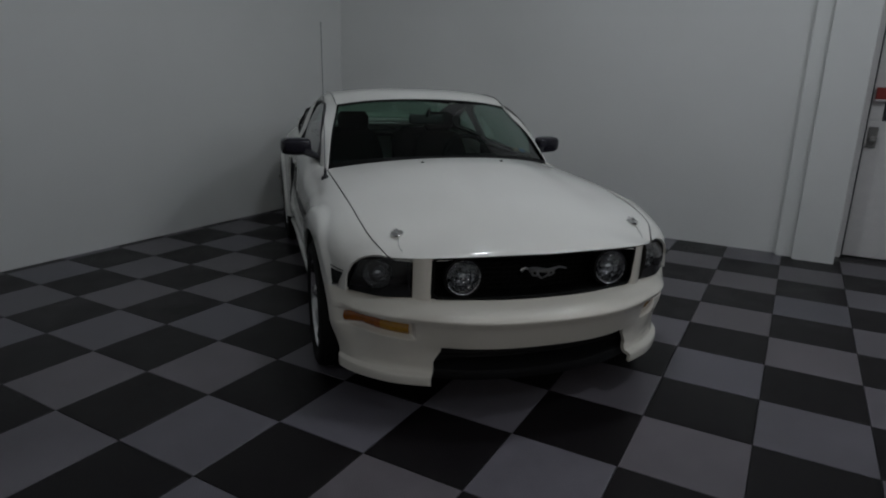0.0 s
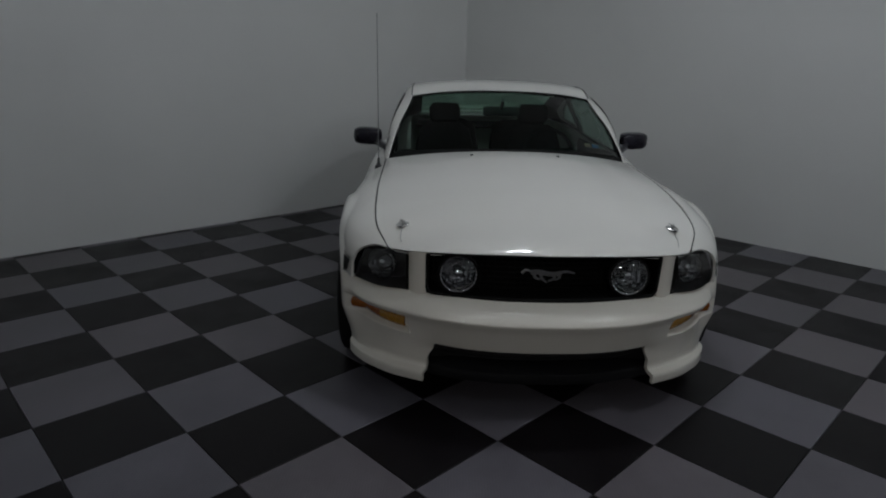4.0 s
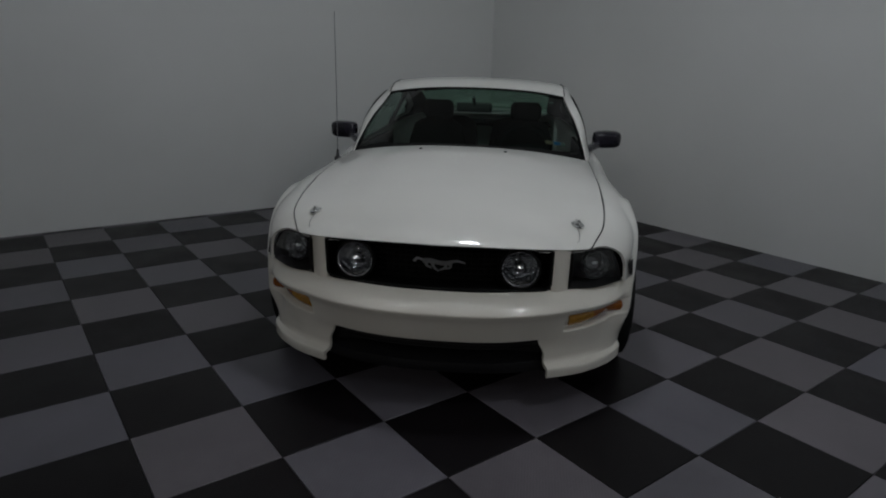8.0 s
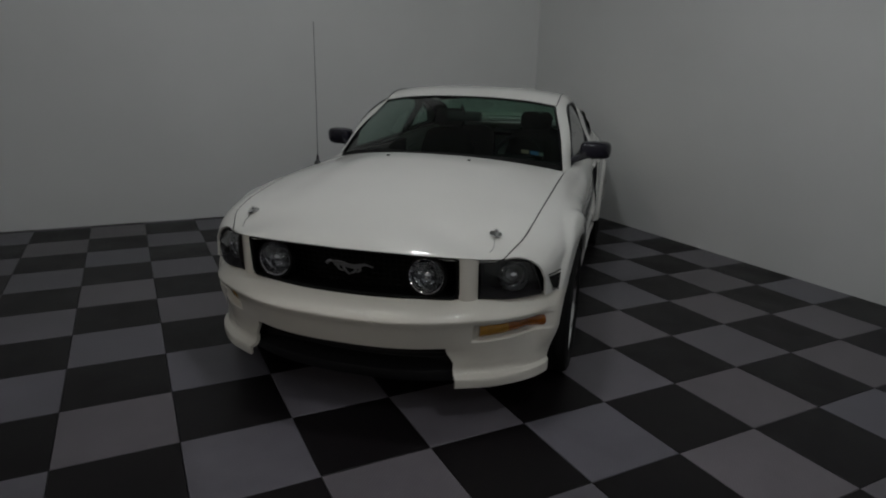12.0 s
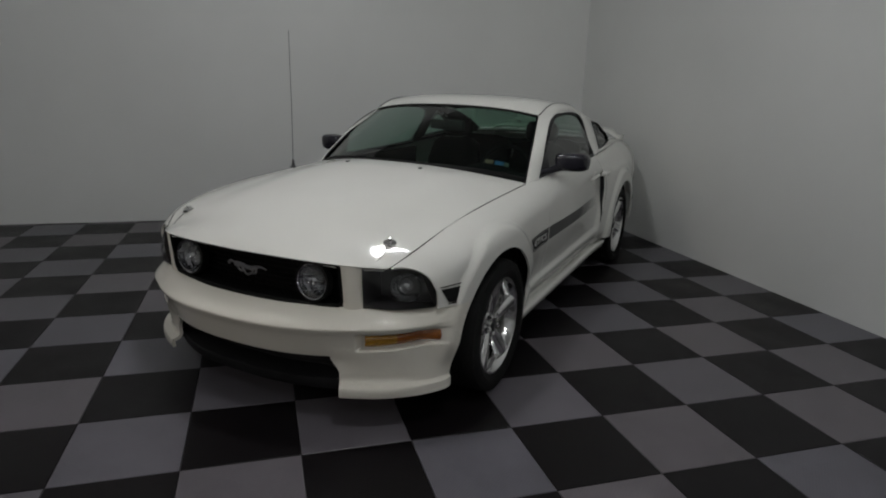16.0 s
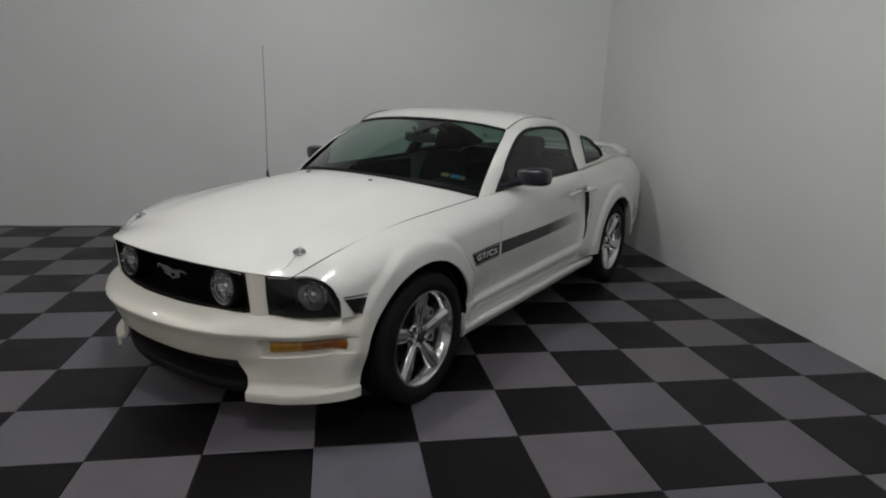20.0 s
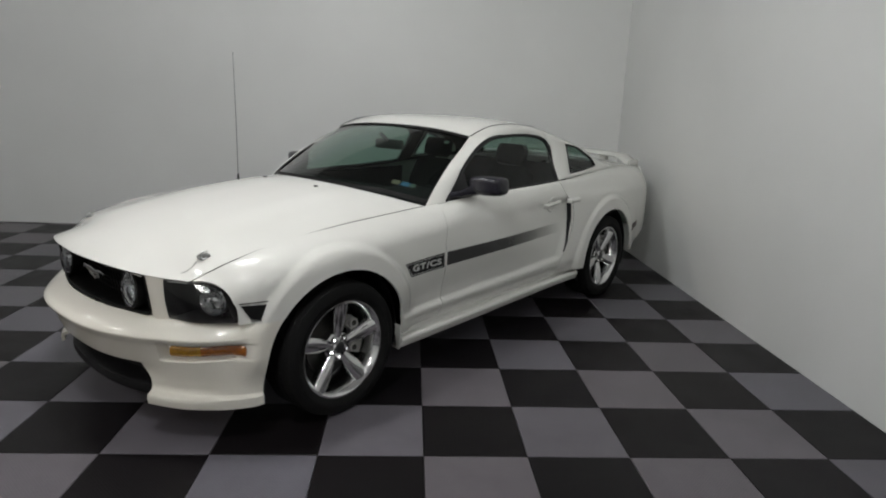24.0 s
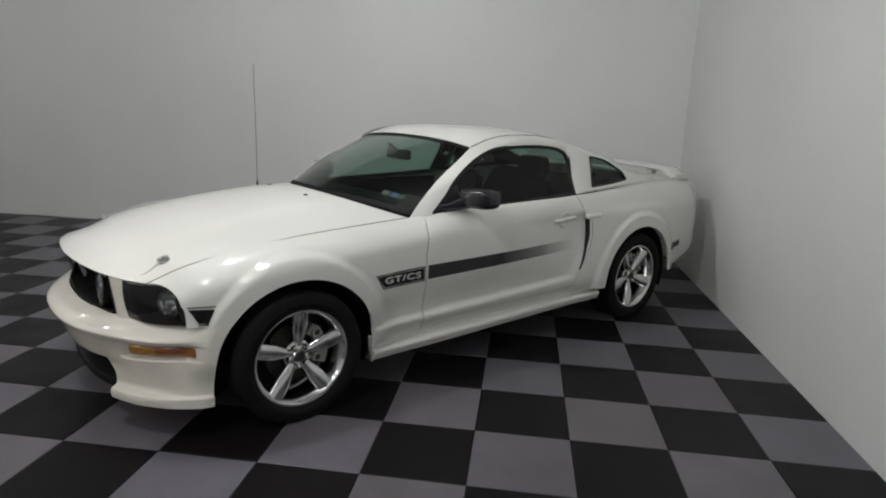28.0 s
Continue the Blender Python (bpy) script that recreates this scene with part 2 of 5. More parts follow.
# ---- room shell ----
floor = tagged(part("floor", boxed(WEST - 0.2, EAST + 0.2, SOUTH - 0.2, NORTH + 0.6, -0.2, -0.014), CONCRETE, None), "checkerboard floor of grey and black plastic tiles", "floor", kind="structure")
tagged(part("wall_west", boxed(WEST - 0.2, WEST, SOUTH - 0.2, NORTH + 0.2, -0.01, CEIL), WALL, None), "smooth white painted showroom wall", "wall", kind="structure")
tagged(part("wall_north", boxed(WEST, 0.86, NORTH, NORTH + 0.45, -0.01, CEIL), WALL, None), "smooth white painted showroom wall", "wall", kind="structure")
bm = boxed(0.86, EAST, 4.32, 4.52, 2.36, CEIL)
box(bm, 2.03, EAST, 4.32, 4.52, -0.01, 2.36)
tagged(part("wall_north_door", bm, WALL, None), "white painted wall with a doorway", "wall", kind="structure")
bm = boxed(0.535, 0.86, 3.955, NORTH, -0.01, CEIL, 0.006)
box(bm, 0.405, 0.535, 4.03, NORTH, -0.01, CEIL, 0.006)
tagged(part("column", bm, WALL, None), "white boxed-in column with a stepped side", "column", kind="structure")
tagged(part("wall_east", boxed(EAST, EAST + 0.2, SOUTH - 0.2, NORTH + 0.6, -0.01, CEIL), WALL, None), "plain white wall", "wall", kind="structure")
tagged(part("wall_south", boxed(WEST, EAST, SOUTH - 0.2, SOUTH, -0.01, CEIL), WALL, None), "plain white wall", "wall", kind="structure")
tagged(part("ceiling", boxed(WEST - 0.2, EAST + 0.2, SOUTH - 0.2, NORTH + 0.6, CEIL, CEIL + 0.15), CEILING, None), "plain pale grey painted ceiling", "ceiling", kind="structure")

# ---- ceiling lamps ----
LENS = bpy.data.materials.new("lamp_lens")
LENS.use_nodes = True
nt = LENS.node_tree
nt.nodes.remove(nt.nodes["Principled BSDF"])
em = node(nt, "ShaderNodeEmission", Color=(1, 0.97, 0.91, 1), Strength=20.0)
nt.links.new(em.outputs[0], nt.nodes["Material Output"].inputs[0])


def lathe(profile, n=32, axis="Z", cap=False):
    """Turn a list of (radius, height) round an axis."""
    bm = bmesh.new()
    rings = []
    for r, h in profile:
        ring = []
        for k in range(n):
            a = 2 * math.pi * k / n
            c, s = r * math.cos(a), r * math.sin(a)
            ring.append(bm.verts.new((c, s, h) if axis == "Z" else ((c, h, s) if axis == "Y" else (h, c, s))))
        rings.append(ring)
    for a, b in zip(rings, rings[1:]):
        for k in range(n):
            bm.faces.new((a[k], a[(k + 1) % n], b[(k + 1) % n], b[k]))
    if cap:
        bm.faces.new(rings[0])
        bm.faces.new(rings[-1])
    return bm


ceiling_lamp = tagged(empty("ceiling_lamp"), "round white ceiling lamp with a bare bulb", "lamp", "ceiling lamps")
part("canopy", lathe([(0.001, 0.0), (0.11, 0.0), (0.11, -0.018), (0.07, -0.035), (0.03, -0.05), (0.022, -0.10)], 28), FRAME_WHITE, ceiling_lamp, smooth=True)
part("bulb", lathe([(0.001 + 0.018 * math.sin(a), -0.14 + 0.026 * math.cos(a)) for a in np.linspace(0, math.pi, 12)], 20), LENS, ceiling_lamp, smooth=True)
ceiling_lamp.matrix_world = pose(LAMPS[0][0], LAMPS[0][1], CEIL)
for lx, ly, watts, size in LAMPS[1:]:
    copy_thing(ceiling_lamp, pose(lx, ly, CEIL))
# fixtures for the two unseen floods
for eye, aim, watts, cone, tint, radius in FLOODS:
    flood = tagged(empty("flood_lamp", look(eye, aim)), "unseen round flood lamp, placed on a rod from the ceiling", "lamp", "flood lamps")
    part("bowl", lathe([(0.04, 0.16), (0.10, 0.12), (0.19, 0.02), (0.20, 0.0), (0.19, 0.004), (0.09, 0.11)], 32), FRAME_WHITE, flood, smooth=True)
    part("lens", lathe([(0.001, 0.012), (0.10, 0.012), (0.18, 0.012)], 32), LENS, flood)
    rod = part("rod", tube([eye + np.array([0, 0, 0.1]), eye + np.array([0.1, -0.15, CEIL - eye[2]])], 0.012, 8), BRUSHED, None)
    rod.parent = flood
    rod.matrix_parent_inverse = flood.matrix_world.inverted()

# ---- doorway beyond the column ----
door = tagged(empty("door_1", pose(0.825, 4.33, 0)), "white half-glazed door in a white frame, shut", "door", kind="structure")
bm = boxed(0.037, 0.10, -0.02, 0.14, -0.01, 2.35, 0.004)
box(bm, 1.10, 1.20, -0.02, 0.14, -0.01, 2.35, 0.004)
box(bm, 0.10, 1.10, -0.02, 0.14, 2.25, 2.35, 0.004)
part("door_frame", bm, FRAME_WHITE, door)
bm = boxed(0.115, 1.09, 0.03, 0.075, 0.01, 1.22, 0.004)
box(bm, 0.115, 0.21, 0.03, 0.075, 1.22, 2.24, 0.004)
box(bm, 0.99, 1.09, 0.03, 0.075, 1.22, 2.24, 0.004)
box(bm, 0.21, 0.99, 0.03, 0.075, 2.12, 2.24, 0.004)
part("door_leaf", bm, FRAME_WHITE, door)
part("seal", boxed(0.101, 0.114, 0.03, 0.06, 0.01, 2.24), DARK_GAP, door)
knob = part("door_handle", lathe([(0.001, -0.075), (0.026, -0.072), (0.031, -0.05), (0.024, -0.03), (0.013, -0.022), (0.013, 0.02), (0.036, 0.022), (0.036, 0.03)], 20, axis="Y"), BRUSHED, door, "dull metal knob", smooth=True)
knob.matrix_parent_inverse = Matrix.Identity(4)
knob.location = (0.165, 0.0, 1.06)
part("lock_plate", boxed(0.128, 0.20, 0.018, 0.03, 0.99, 1.17, 0.003), BRUSHED, door)
bm = boxed(0.13, 0.40, -0.03, 0.03, 1.40, 1.50, 0.006)
red = part("sign_plate", bm, RED_PAINT, door, "dark red plate with a pale lower edge")
part("plate_edge", boxed(0.13, 0.40, -0.032, 0.03, 1.385, 1.40, 0.002), FRAME_WHITE, red)
part("door_pane", boxed(0.215, 0.985, 0.045, 0.055, 1.225, 2.115), DARK_GAP, door, "dark glass pane")

# ---- car materials ----
def car_paint(name, low, high):
    m, nt, b = material(name)
    tc = nt.nodes.new("ShaderNodeTexCoord")
    n1 = node(nt, "ShaderNodeTexNoise", Scale=3.0, Detail=4.0)
    nt.links.new(tc.outputs["Object"], n1.inputs["Vector"])
    mix = nt.nodes.new("ShaderNodeMix")
    mix.data_type = "RGBA"
    mix.inputs[6].default_value = (*low, 1)
    mix.inputs[7].default_value = (*high, 1)
    nt.links.new(n1.outputs["Fac"], mix.inputs[0])
    nt.links.new(mix.outputs[2], b.inputs["Base Color"])
    b.inputs["Roughness"].default_value = 0.62
    b.inputs["Specular IOR Level"].default_value = 0.2
    b.inputs["Coat Weight"].default_value = 1.0
    b.inputs["Coat IOR"].default_value = 1.6
    b.inputs["Coat Roughness"].default_value = 0.03
    peel = node(nt, "ShaderNodeTexNoise", Scale=55.0, Detail=2.0)
    nt.links.new(tc.outputs["Object"], peel.inputs["Vector"])
    bump = node(nt, "ShaderNodeBump", Strength=0.02, Distance=0.002)
    nt.links.new(peel.outputs["Fac"], bump.inputs["Height"])
    nt.links.new(bump.outputs[0], b.inputs["Coat Normal"])
    return m


def glass(name, tint, gloss=0.02, least=0.024):
    """Thin tinted glass: light passes straight, the surface mirrors by its angle."""
    m = bpy.data.materials.new(name)
    m.use_nodes = True
    nt = m.node_tree
    nt.nodes.remove(nt.nodes["Principled BSDF"])
    tr = node(nt, "ShaderNodeBsdfTransparent", Color=(*tint, 1))
    gl = node(nt, "ShaderNodeBsdfGlossy", Color=(1, 1, 1, 1), Roughness=gloss)
    facing = node(nt, "ShaderNodeLayerWeight", Blend=0.5)
    steep = nt.nodes.new("ShaderNodeMath")
    steep.operation = "POWER"
    steep.inputs[1].default_value = 4.5
    nt.links.new(facing.outputs["Facing"], steep.inputs[0])
    fr = nt.nodes.new("ShaderNodeMath")
    fr.operation = "MULTIPLY_ADD"
    fr.inputs[1].default_value, fr.inputs[2].default_value = 0.9, least
    nt.links.new(steep.outputs[0], fr.inputs[0])
    mix = nt.nodes.new("ShaderNodeMixShader")
    nt.links.new(fr.outputs[0], mix.inputs[0])
    nt.links.new(tr.outputs[0], mix.inputs[1])
    nt.links.new(gl.outputs[0], mix.inputs[2])
    nt.links.new(mix.outputs[0], nt.nodes["Material Output"].inputs[0])
    return m


def dimpled_metal(name, colour):
    """Bright lamp reflector pressed into small pillow-shaped facets."""
    m, nt, b = material(name)
    b.inputs["Base Color"].default_value = (*colour, 1)
    b.inputs["Metallic"].default_value = 1.0
    b.inputs["Roughness"].default_value = 0.07
    tc = nt.nodes.new("ShaderNodeTexCoord")
    cells = node(nt, "ShaderNodeTexVoronoi", Scale=55.0, Randomness=0.45)
    cells.feature = "SMOOTH_F1"
    nt.links.new(tc.outputs["Object"], cells.inputs["Vector"])
    bump = node(nt, "ShaderNodeBump", Strength=1.0, Distance=0.012)
    nt.links.new(cells.outputs["Distance"], bump.inputs["Height"])
    nt.links.new(bump.outputs[0], b.inputs["Normal"])
    return m


def fading_black(name, x_full, x_gone):
    """Black vinyl printed as a screen that thins out along the car."""
    m, nt, b = material(name)
    b.inputs["Base Color"].default_value = (0.018, 0.018, 0.018, 1)
    b.inputs["Roughness"].default_value = 0.35
    tc = nt.nodes.new("ShaderNodeTexCoord")
    sep = nt.nodes.new("ShaderNodeSeparateXYZ")
    nt.links.new(tc.outputs["Object"], sep.inputs[0])
    fade = nt.nodes.new("ShaderNodeMapRange")
    fade.inputs["From Min"].default_value, fade.inputs["From Max"].default_value = x_gone, x_full
    nt.links.new(sep.outputs["X"], fade.inputs["Value"])
    fine = node(nt, "ShaderNodeTexNoise", Scale=260.0, Detail=1.0)
    nt.links.new(tc.outputs["Object"], fine.inputs["Vector"])
    add = nt.nodes.new("ShaderNodeMath")
    add.operation = "MULTIPLY_ADD"
    add.inputs[1].default_value, add.inputs[2].default_value = 0.3, -0.15
    nt.links.new(fine.outputs["Fac"], add.inputs[0])
    tot = nt.nodes.new("ShaderNodeMath")
    tot.operation, tot.use_clamp = "ADD", True
    nt.links.new(fade.outputs[0], tot.inputs[0])
    nt.links.new(add.outputs[0], tot.inputs[1])
    nt.links.new(tot.outputs[0], b.inputs["Alpha"])
    return m


PAINT = car_paint("car_paint", (0.73, 0.723, 0.68), (0.785, 0.778, 0.738))
BUMPER_PAINT = car_paint("bumper_paint", (0.74, 0.712, 0.635), (0.785, 0.757, 0.685))
GLASS = glass("window_glass", (0.46, 0.62, 0.54))
SIDE_GLASS = glass("side_glass", (0.43, 0.53, 0.50))
CLEAR = glass("lamp_cover", (0.88, 0.89, 0.90), 0.03, 0.05)
BLACK_PLASTIC = plain("black_plastic", (0.017, 0.017, 0.019), 0.42, bump=0.15, bump_scale=400)
MIRROR_CAP = plain("mirror_cap", (0.016, 0.0148, 0.022), 0.25, coat=0.15)
BLACK_DEEP = plain("black_mesh", (0.004, 0.004, 0.004), 0.6, spec=0.15)
BLACK_TRIM = plain("black_trim", (0.009, 0.009, 0.010), 0.5, spec=0.3)
CABIN = plain("cabin_cloth", (0.007, 0.007, 0.008), 0.85, spec=0.1, bump=0.3, bump_scale=300)
RUBBER = plain("tyre_rubber", (0.007, 0.007, 0.007), 0.8, bump=0.3, bump_scale=120, spec=0.2)
CHROME = plain("chrome", (0.80, 0.80, 0.80), 0.08, metal=1.0, spread=0.05)
POLISHED = plain("polished_alloy", (0.72, 0.72, 0.72), 0.14, metal=1.0, spread=0.06)
CASTING = plain("bright_casting", (0.42, 0.41, 0.39), 0.42, metal=0.3, bump=0.3, bump_scale=90)
DISC = plain("brake_iron", (0.06, 0.058, 0.055), 0.5, metal=0.8)
DULL_METAL = plain("cast_metal", (0.22, 0.22, 0.22), 0.45, metal=1.0)
REFLECTOR = dimpled_metal("reflector", (0.52, 0.52, 0.53))
FOG_BOWL = dimpled_metal("fog_bowl", (0.42, 0.42, 0.44))
LAMP_BACK = plain("lamp_housing", (0.030, 0.029, 0.028), 0.35, metal=0.3)
EMBLEM = plain("emblem_metal", (0.30, 0.30, 0.31), 0.36, metal=1.0, bump=0.6, bump_scale=120)
AMBER = plain("amber_lens", (0.29, 0.088, 0.006), 0.15, coat=1.0, spread=0.4, scale=60, bump=0.5, bump_scale=150)
YELLOW = plain("yellow_lens", (0.38, 0.19, 0.012), 0.15, coat=1.0, spread=0.3, scale=60, bump=0.5, bump_scale=150)
RED_LENS = plain("red_lens", (0.03, 0.005, 0.005), 0.3, spec=0.2)
DECAL = plain("black_vinyl", (0.010, 0.010, 0.010), 0.5, spec=0.15)
BADGE_GREY = plain("badge_letters", (0.58, 0.58, 0.56), 0.35)
STRIPE_FADE = fading_black("fading_stripe", -1.15, -2.02)
STICKER_WHITE = plain("sticker_white", (0.11, 0.12, 0.11), 0.5, spread=0.5, scale=120)
STICKER_BLUE = plain("sticker_blue", (0.04, 0.14, 0.34), 0.5, spread=0.4, scale=120)
STICKER_YELLOW = plain("sticker_yellow", (0.24, 0.155, 0.11), 0.5, spread=0.4, scale=120)


# ---- curve tools ----
def spline(xs, ys):
    """A smooth function through the points (xs ascending)."""
    xs, ys = np.array(xs, float), np.array(ys, float)
    d = np.diff(ys) / np.diff(xs)
    m = np.concatenate([[d[0]], (d[1:] + d[:-1]) / 2, [d[-1]]])

    def f(x):
        x = min(max(float(x), xs[0]), xs[-1])
        k = min(max(int(np.searchsorted(xs, x)) - 1, 0), len(xs) - 2)
        h = xs[k + 1] - xs[k]
        t = (x - xs[k]) / h
        return float((2 * t**3 - 3 * t**2 + 1) * ys[k] + (t**3 - 2 * t**2 + t) * h * m[k] + (3 * t**2 - 2 * t**3) * ys[k + 1] + (t**3 - t**2) * h * m[k + 1])
    return f


def curve(points, n, spread=None):
    """n points evenly along a smooth line through the given ones."""
    p = np.array(points, float)
    s = np.concatenate([[0], np.cumsum(np.linalg.norm(np.diff(p, axis=0), axis=1))])
    fs = [spline(s, p[:, k]) for k in range(3)]
    ts = np.linspace(0, 1, n) if spread is None else spread
    return np.array([[f(t * s[-1]) for f in fs] for t in ts])


def smooth(a, b, x):
    t = min(max((x - a) / (b - a), 0.0), 1.0)
    return t * t * (3 - 2 * t)


def ruled(a, b, n, lift=0.0, way=(0, 0, 1)):
    """A strip of n rows between two lines of points, lifted in its middle."""
    a, b, w = np.array(a), np.array(b), np.array(way, float)
    return np.array([a * (1 - t) + b * t + w * (4 * t * (1 - t) * lift) for t in np.linspace(0, 1, n)])


def grid_normals(p):
    n = np.cross(np.gradient(p, axis=0), np.gradient(p, axis=1))
    ln = np.linalg.norm(n, axis=2, keepdims=True)
    return n / np.maximum(ln, 1e-9)


def panel(name, p, mat, parent, label="", depth=0.014, out=None):
    """A pressed panel: a smooth outer skin from a grid of points and a return flange all round."""
    p = np.array(p, float)
    nrm = grid_normals(p)
    centre = np.array([p[..., 0].mean(), 0.0, 0.5]) if out is None else np.array(out, float)
    if ((p - centre) * nrm).sum() < 0:
        p, nrm = p[:, ::-1], -nrm[:, ::-1]
    nu, nv = p.shape[:2]
    verts = [tuple(q) for q in p.reshape(-1, 3)]
    faces = [(u * nv + v, (u + 1) * nv + v, (u + 1) * nv + v + 1, u * nv + v + 1) for u in range(nu - 1) for v in range(nv - 1)]
    if depth:
        ring = [(u, 0) for u in range(nu)] + [(nu - 1, v) for v in range(1, nv)] + [(u, nv - 1) for u in range(nu - 2, -1, -1)] + [(0, v) for v in range(nv - 2, 0, -1)]
        base = len(verts)
        for u, v in ring:
            verts.append(tuple(p[u, v]))
            verts.append(tuple(p[u, v] - nrm[u, v] * depth))
        k = len(ring)
        for i in range(k):
            a, b = base + 2 * i, base + 2 * ((i + 1) % k)
            faces.append((a, b, b + 1, a + 1))
        base2 = len(verts)
        inner = p - nrm * depth
        verts += [tuple(q) for q in inner.reshape(-1, 3)]
        faces += [(base2 + u * nv + v, base2 + u * nv + v + 1, base2 + (u + 1) * nv + v + 1, base2 + (u + 1) * nv + v) for u in range(nu - 1) for v in range(nv - 1)]
    me = bpy.data.meshes.new(name)
    me.from_pydata(verts, [], faces)
    me.validate()
    return mesh_part(name, me, mat, parent, label, smooth=True, sharp=40)


def flipped(p, side):
    return np.array(p) * np.array([1.0, side, 1.0])


# ---- car shape (x ahead from the front axle, y to the driver's side, z up) ----
car = tagged(empty("car", pose(-1.0515, 0.8120, 0, 0, 0, -43.3)), "white two-door sports coupe with black side stripes and polished wheels", "car")
AXLES = ((0.05, 0.332), (-2.71, 0.332))
ARCH, ARCH_UP = 0.405, 0.388    # half length and height of the wheel arches
half_width = spline([-3.85, -3.6, -3.3, -3.0, -2.77, -2.3, -2.0, -1.5, -1.0, -0.5, -0.2, 0.0, 0.2, 0.35, 0.45, 0.55, 0.66],
                    [0.72, 0.845, 0.898, 0.914, 0.918, 0.912, 0.905, 0.905, 0.905, 0.905, 0.908, 0.908, 0.897, 0.882, 0.862, 0.828, 0.76])
section = spline([0.15, 0.25, 0.30, 0.335, 0.37, 0.46, 0.52, 0.62, 0.70, 0.78, 0.84, 0.88, 0.92, 0.97, 1.02],
                 [-0.085, -0.068, -0.050, -0.030, -0.014, -0.003, 0.0, 0.0, -0.001, -0.006, -0.016, -0.032, -0.056, -0.095, -0.14])
hood_y = spline([-0.70, -0.3, 0.0, 0.2, 0.4, 0.55, 0.66, 0.74, 0.9], [0.765, 0.760, 0.756, 0.748, 0.737, 0.715, 0.664, 0.650, 0.650])
hood_z = spline([-0.70, -0.3, 0.0, 0.2, 0.4, 0.55, 0.66, 0.74, 0.9], [0.930, 0.909, 0.889, 0.864, 0.831, 0.789, 0.733, 0.712, 0.708])
belt_y = spline([-3.8, -3.4, -3.0, -2.6, -2.1, -1.5, -1.0, -0.70], [0.66, 0.71, 0.755, 0.79, 0.812, 0.81, 0.798, 0.769])
belt_z = spline([-3.8, -3.4, -3.0, -2.6, -2.1, -1.5, -1.0, -0.70], [0.985, 1.012, 1.018, 1.005, 0.978, 0.965, 0.952, 0.932])


def base_y(x, z):
    """Half width of the body without flares, with the lower ledge and the dished door."""
    tuck = section(z)
    if z < 0.5:
        near = min(math.hypot(x - ax, (z - az) * 0.7) for ax, az in AXLES)
        tuck *= smooth(0.36, 0.60, near)
    y = half_width(x) + tuck
    if x > -2.0875:
        y -= dish(x, z)
    return y - ledge(x, z)


def ledge(x, z):
    """The lower door is pressed in above a ledge that climbs towards the rear."""
    h = z + 0.010 - 0.024 * (-x - 1.2)
    return 0.024 * smooth(0.402, 0.438, h) * smooth(0.64, 0.47, h) * smooth(-0.28, -0.46, x) * smooth(-2.09, -1.99, x)


def dish(x, z):
    """How deep the door is pressed in towards the scoop."""
    return 0.042 * smooth(-1.2, -2.085, x) * smooth(0.47, 0.72, z) * smooth(0.89, 0.81, z)


def flare(x, z):
    """The raised band round the wheel openings."""
    out = 0.0
    for ax, az in AXLES:
        r = math.hypot(x - ax, z - az)
        back = 1 - 0.75 * smooth(0.06, -0.10, z - az - 0.12) * smooth(-0.30, -0.42, x - ax) * (ax > -1)
        out += (0.023 * smooth(0.510, 0.464, r) + 0.009 * smooth(0.68, 0.5, r)) * back
    return out * smooth(0.90, 0.845, z)


def side_y(x, z):
    return base_y(x, z) + flare(x, z)


def arch_z(x, low):
    for ax, az in AXLES:
        if abs(x - ax) < ARCH:
            return max(low, az + ARCH_UP * math.sqrt(1 - ((x - ax) / ARCH)**2))
    return low


def side_column(x, low, top_y, top_z, shoulder, n=50, m=26):
    """Points up the body side at a station, rolling over to the given upper edge, flares raised along the normal."""
    zs = top_z - shoulder
    ys = base_y(x, zs)
    pts = [(ys if z >= zs else base_y(x, z), z) for z in np.linspace(min(low, zs - 0.01), zs, n)]
    slope = (base_y(x, zs) - base_y(x, zs - 0.01)) / 0.01
    cy, cz = ys + slope * shoulder * 0.5, zs + shoulder * 0.50
    ey, ez = top_y + (ys - top_y) * 0.40, top_z - shoulder * 0.13
    for t in np.linspace(0, 1, m + 1)[1:]:
        a, b, c, d = (1 - t)**3, 3 * t * (1 - t)**2, 3 * t * t * (1 - t), t**3
        pts.append((a * ys + b * cy + c * ey + d * top_y, a * zs + b * cz + c * ez + d * top_z))
    p = np.array(pts)
    g = np.gradient(p, axis=0)
    g /= np.maximum(np.linalg.norm(g, axis=1, keepdims=True), 1e-9)
    up = [smooth(zs - 0.06, zs + 0.05, z) for z in p[:, 1]]
    return [(x, y + flare(x, z) * (1 - u + u * t[1]), z - flare(x, z) * u * t[0]) for (y, z), t, u in zip(p, g, up)]


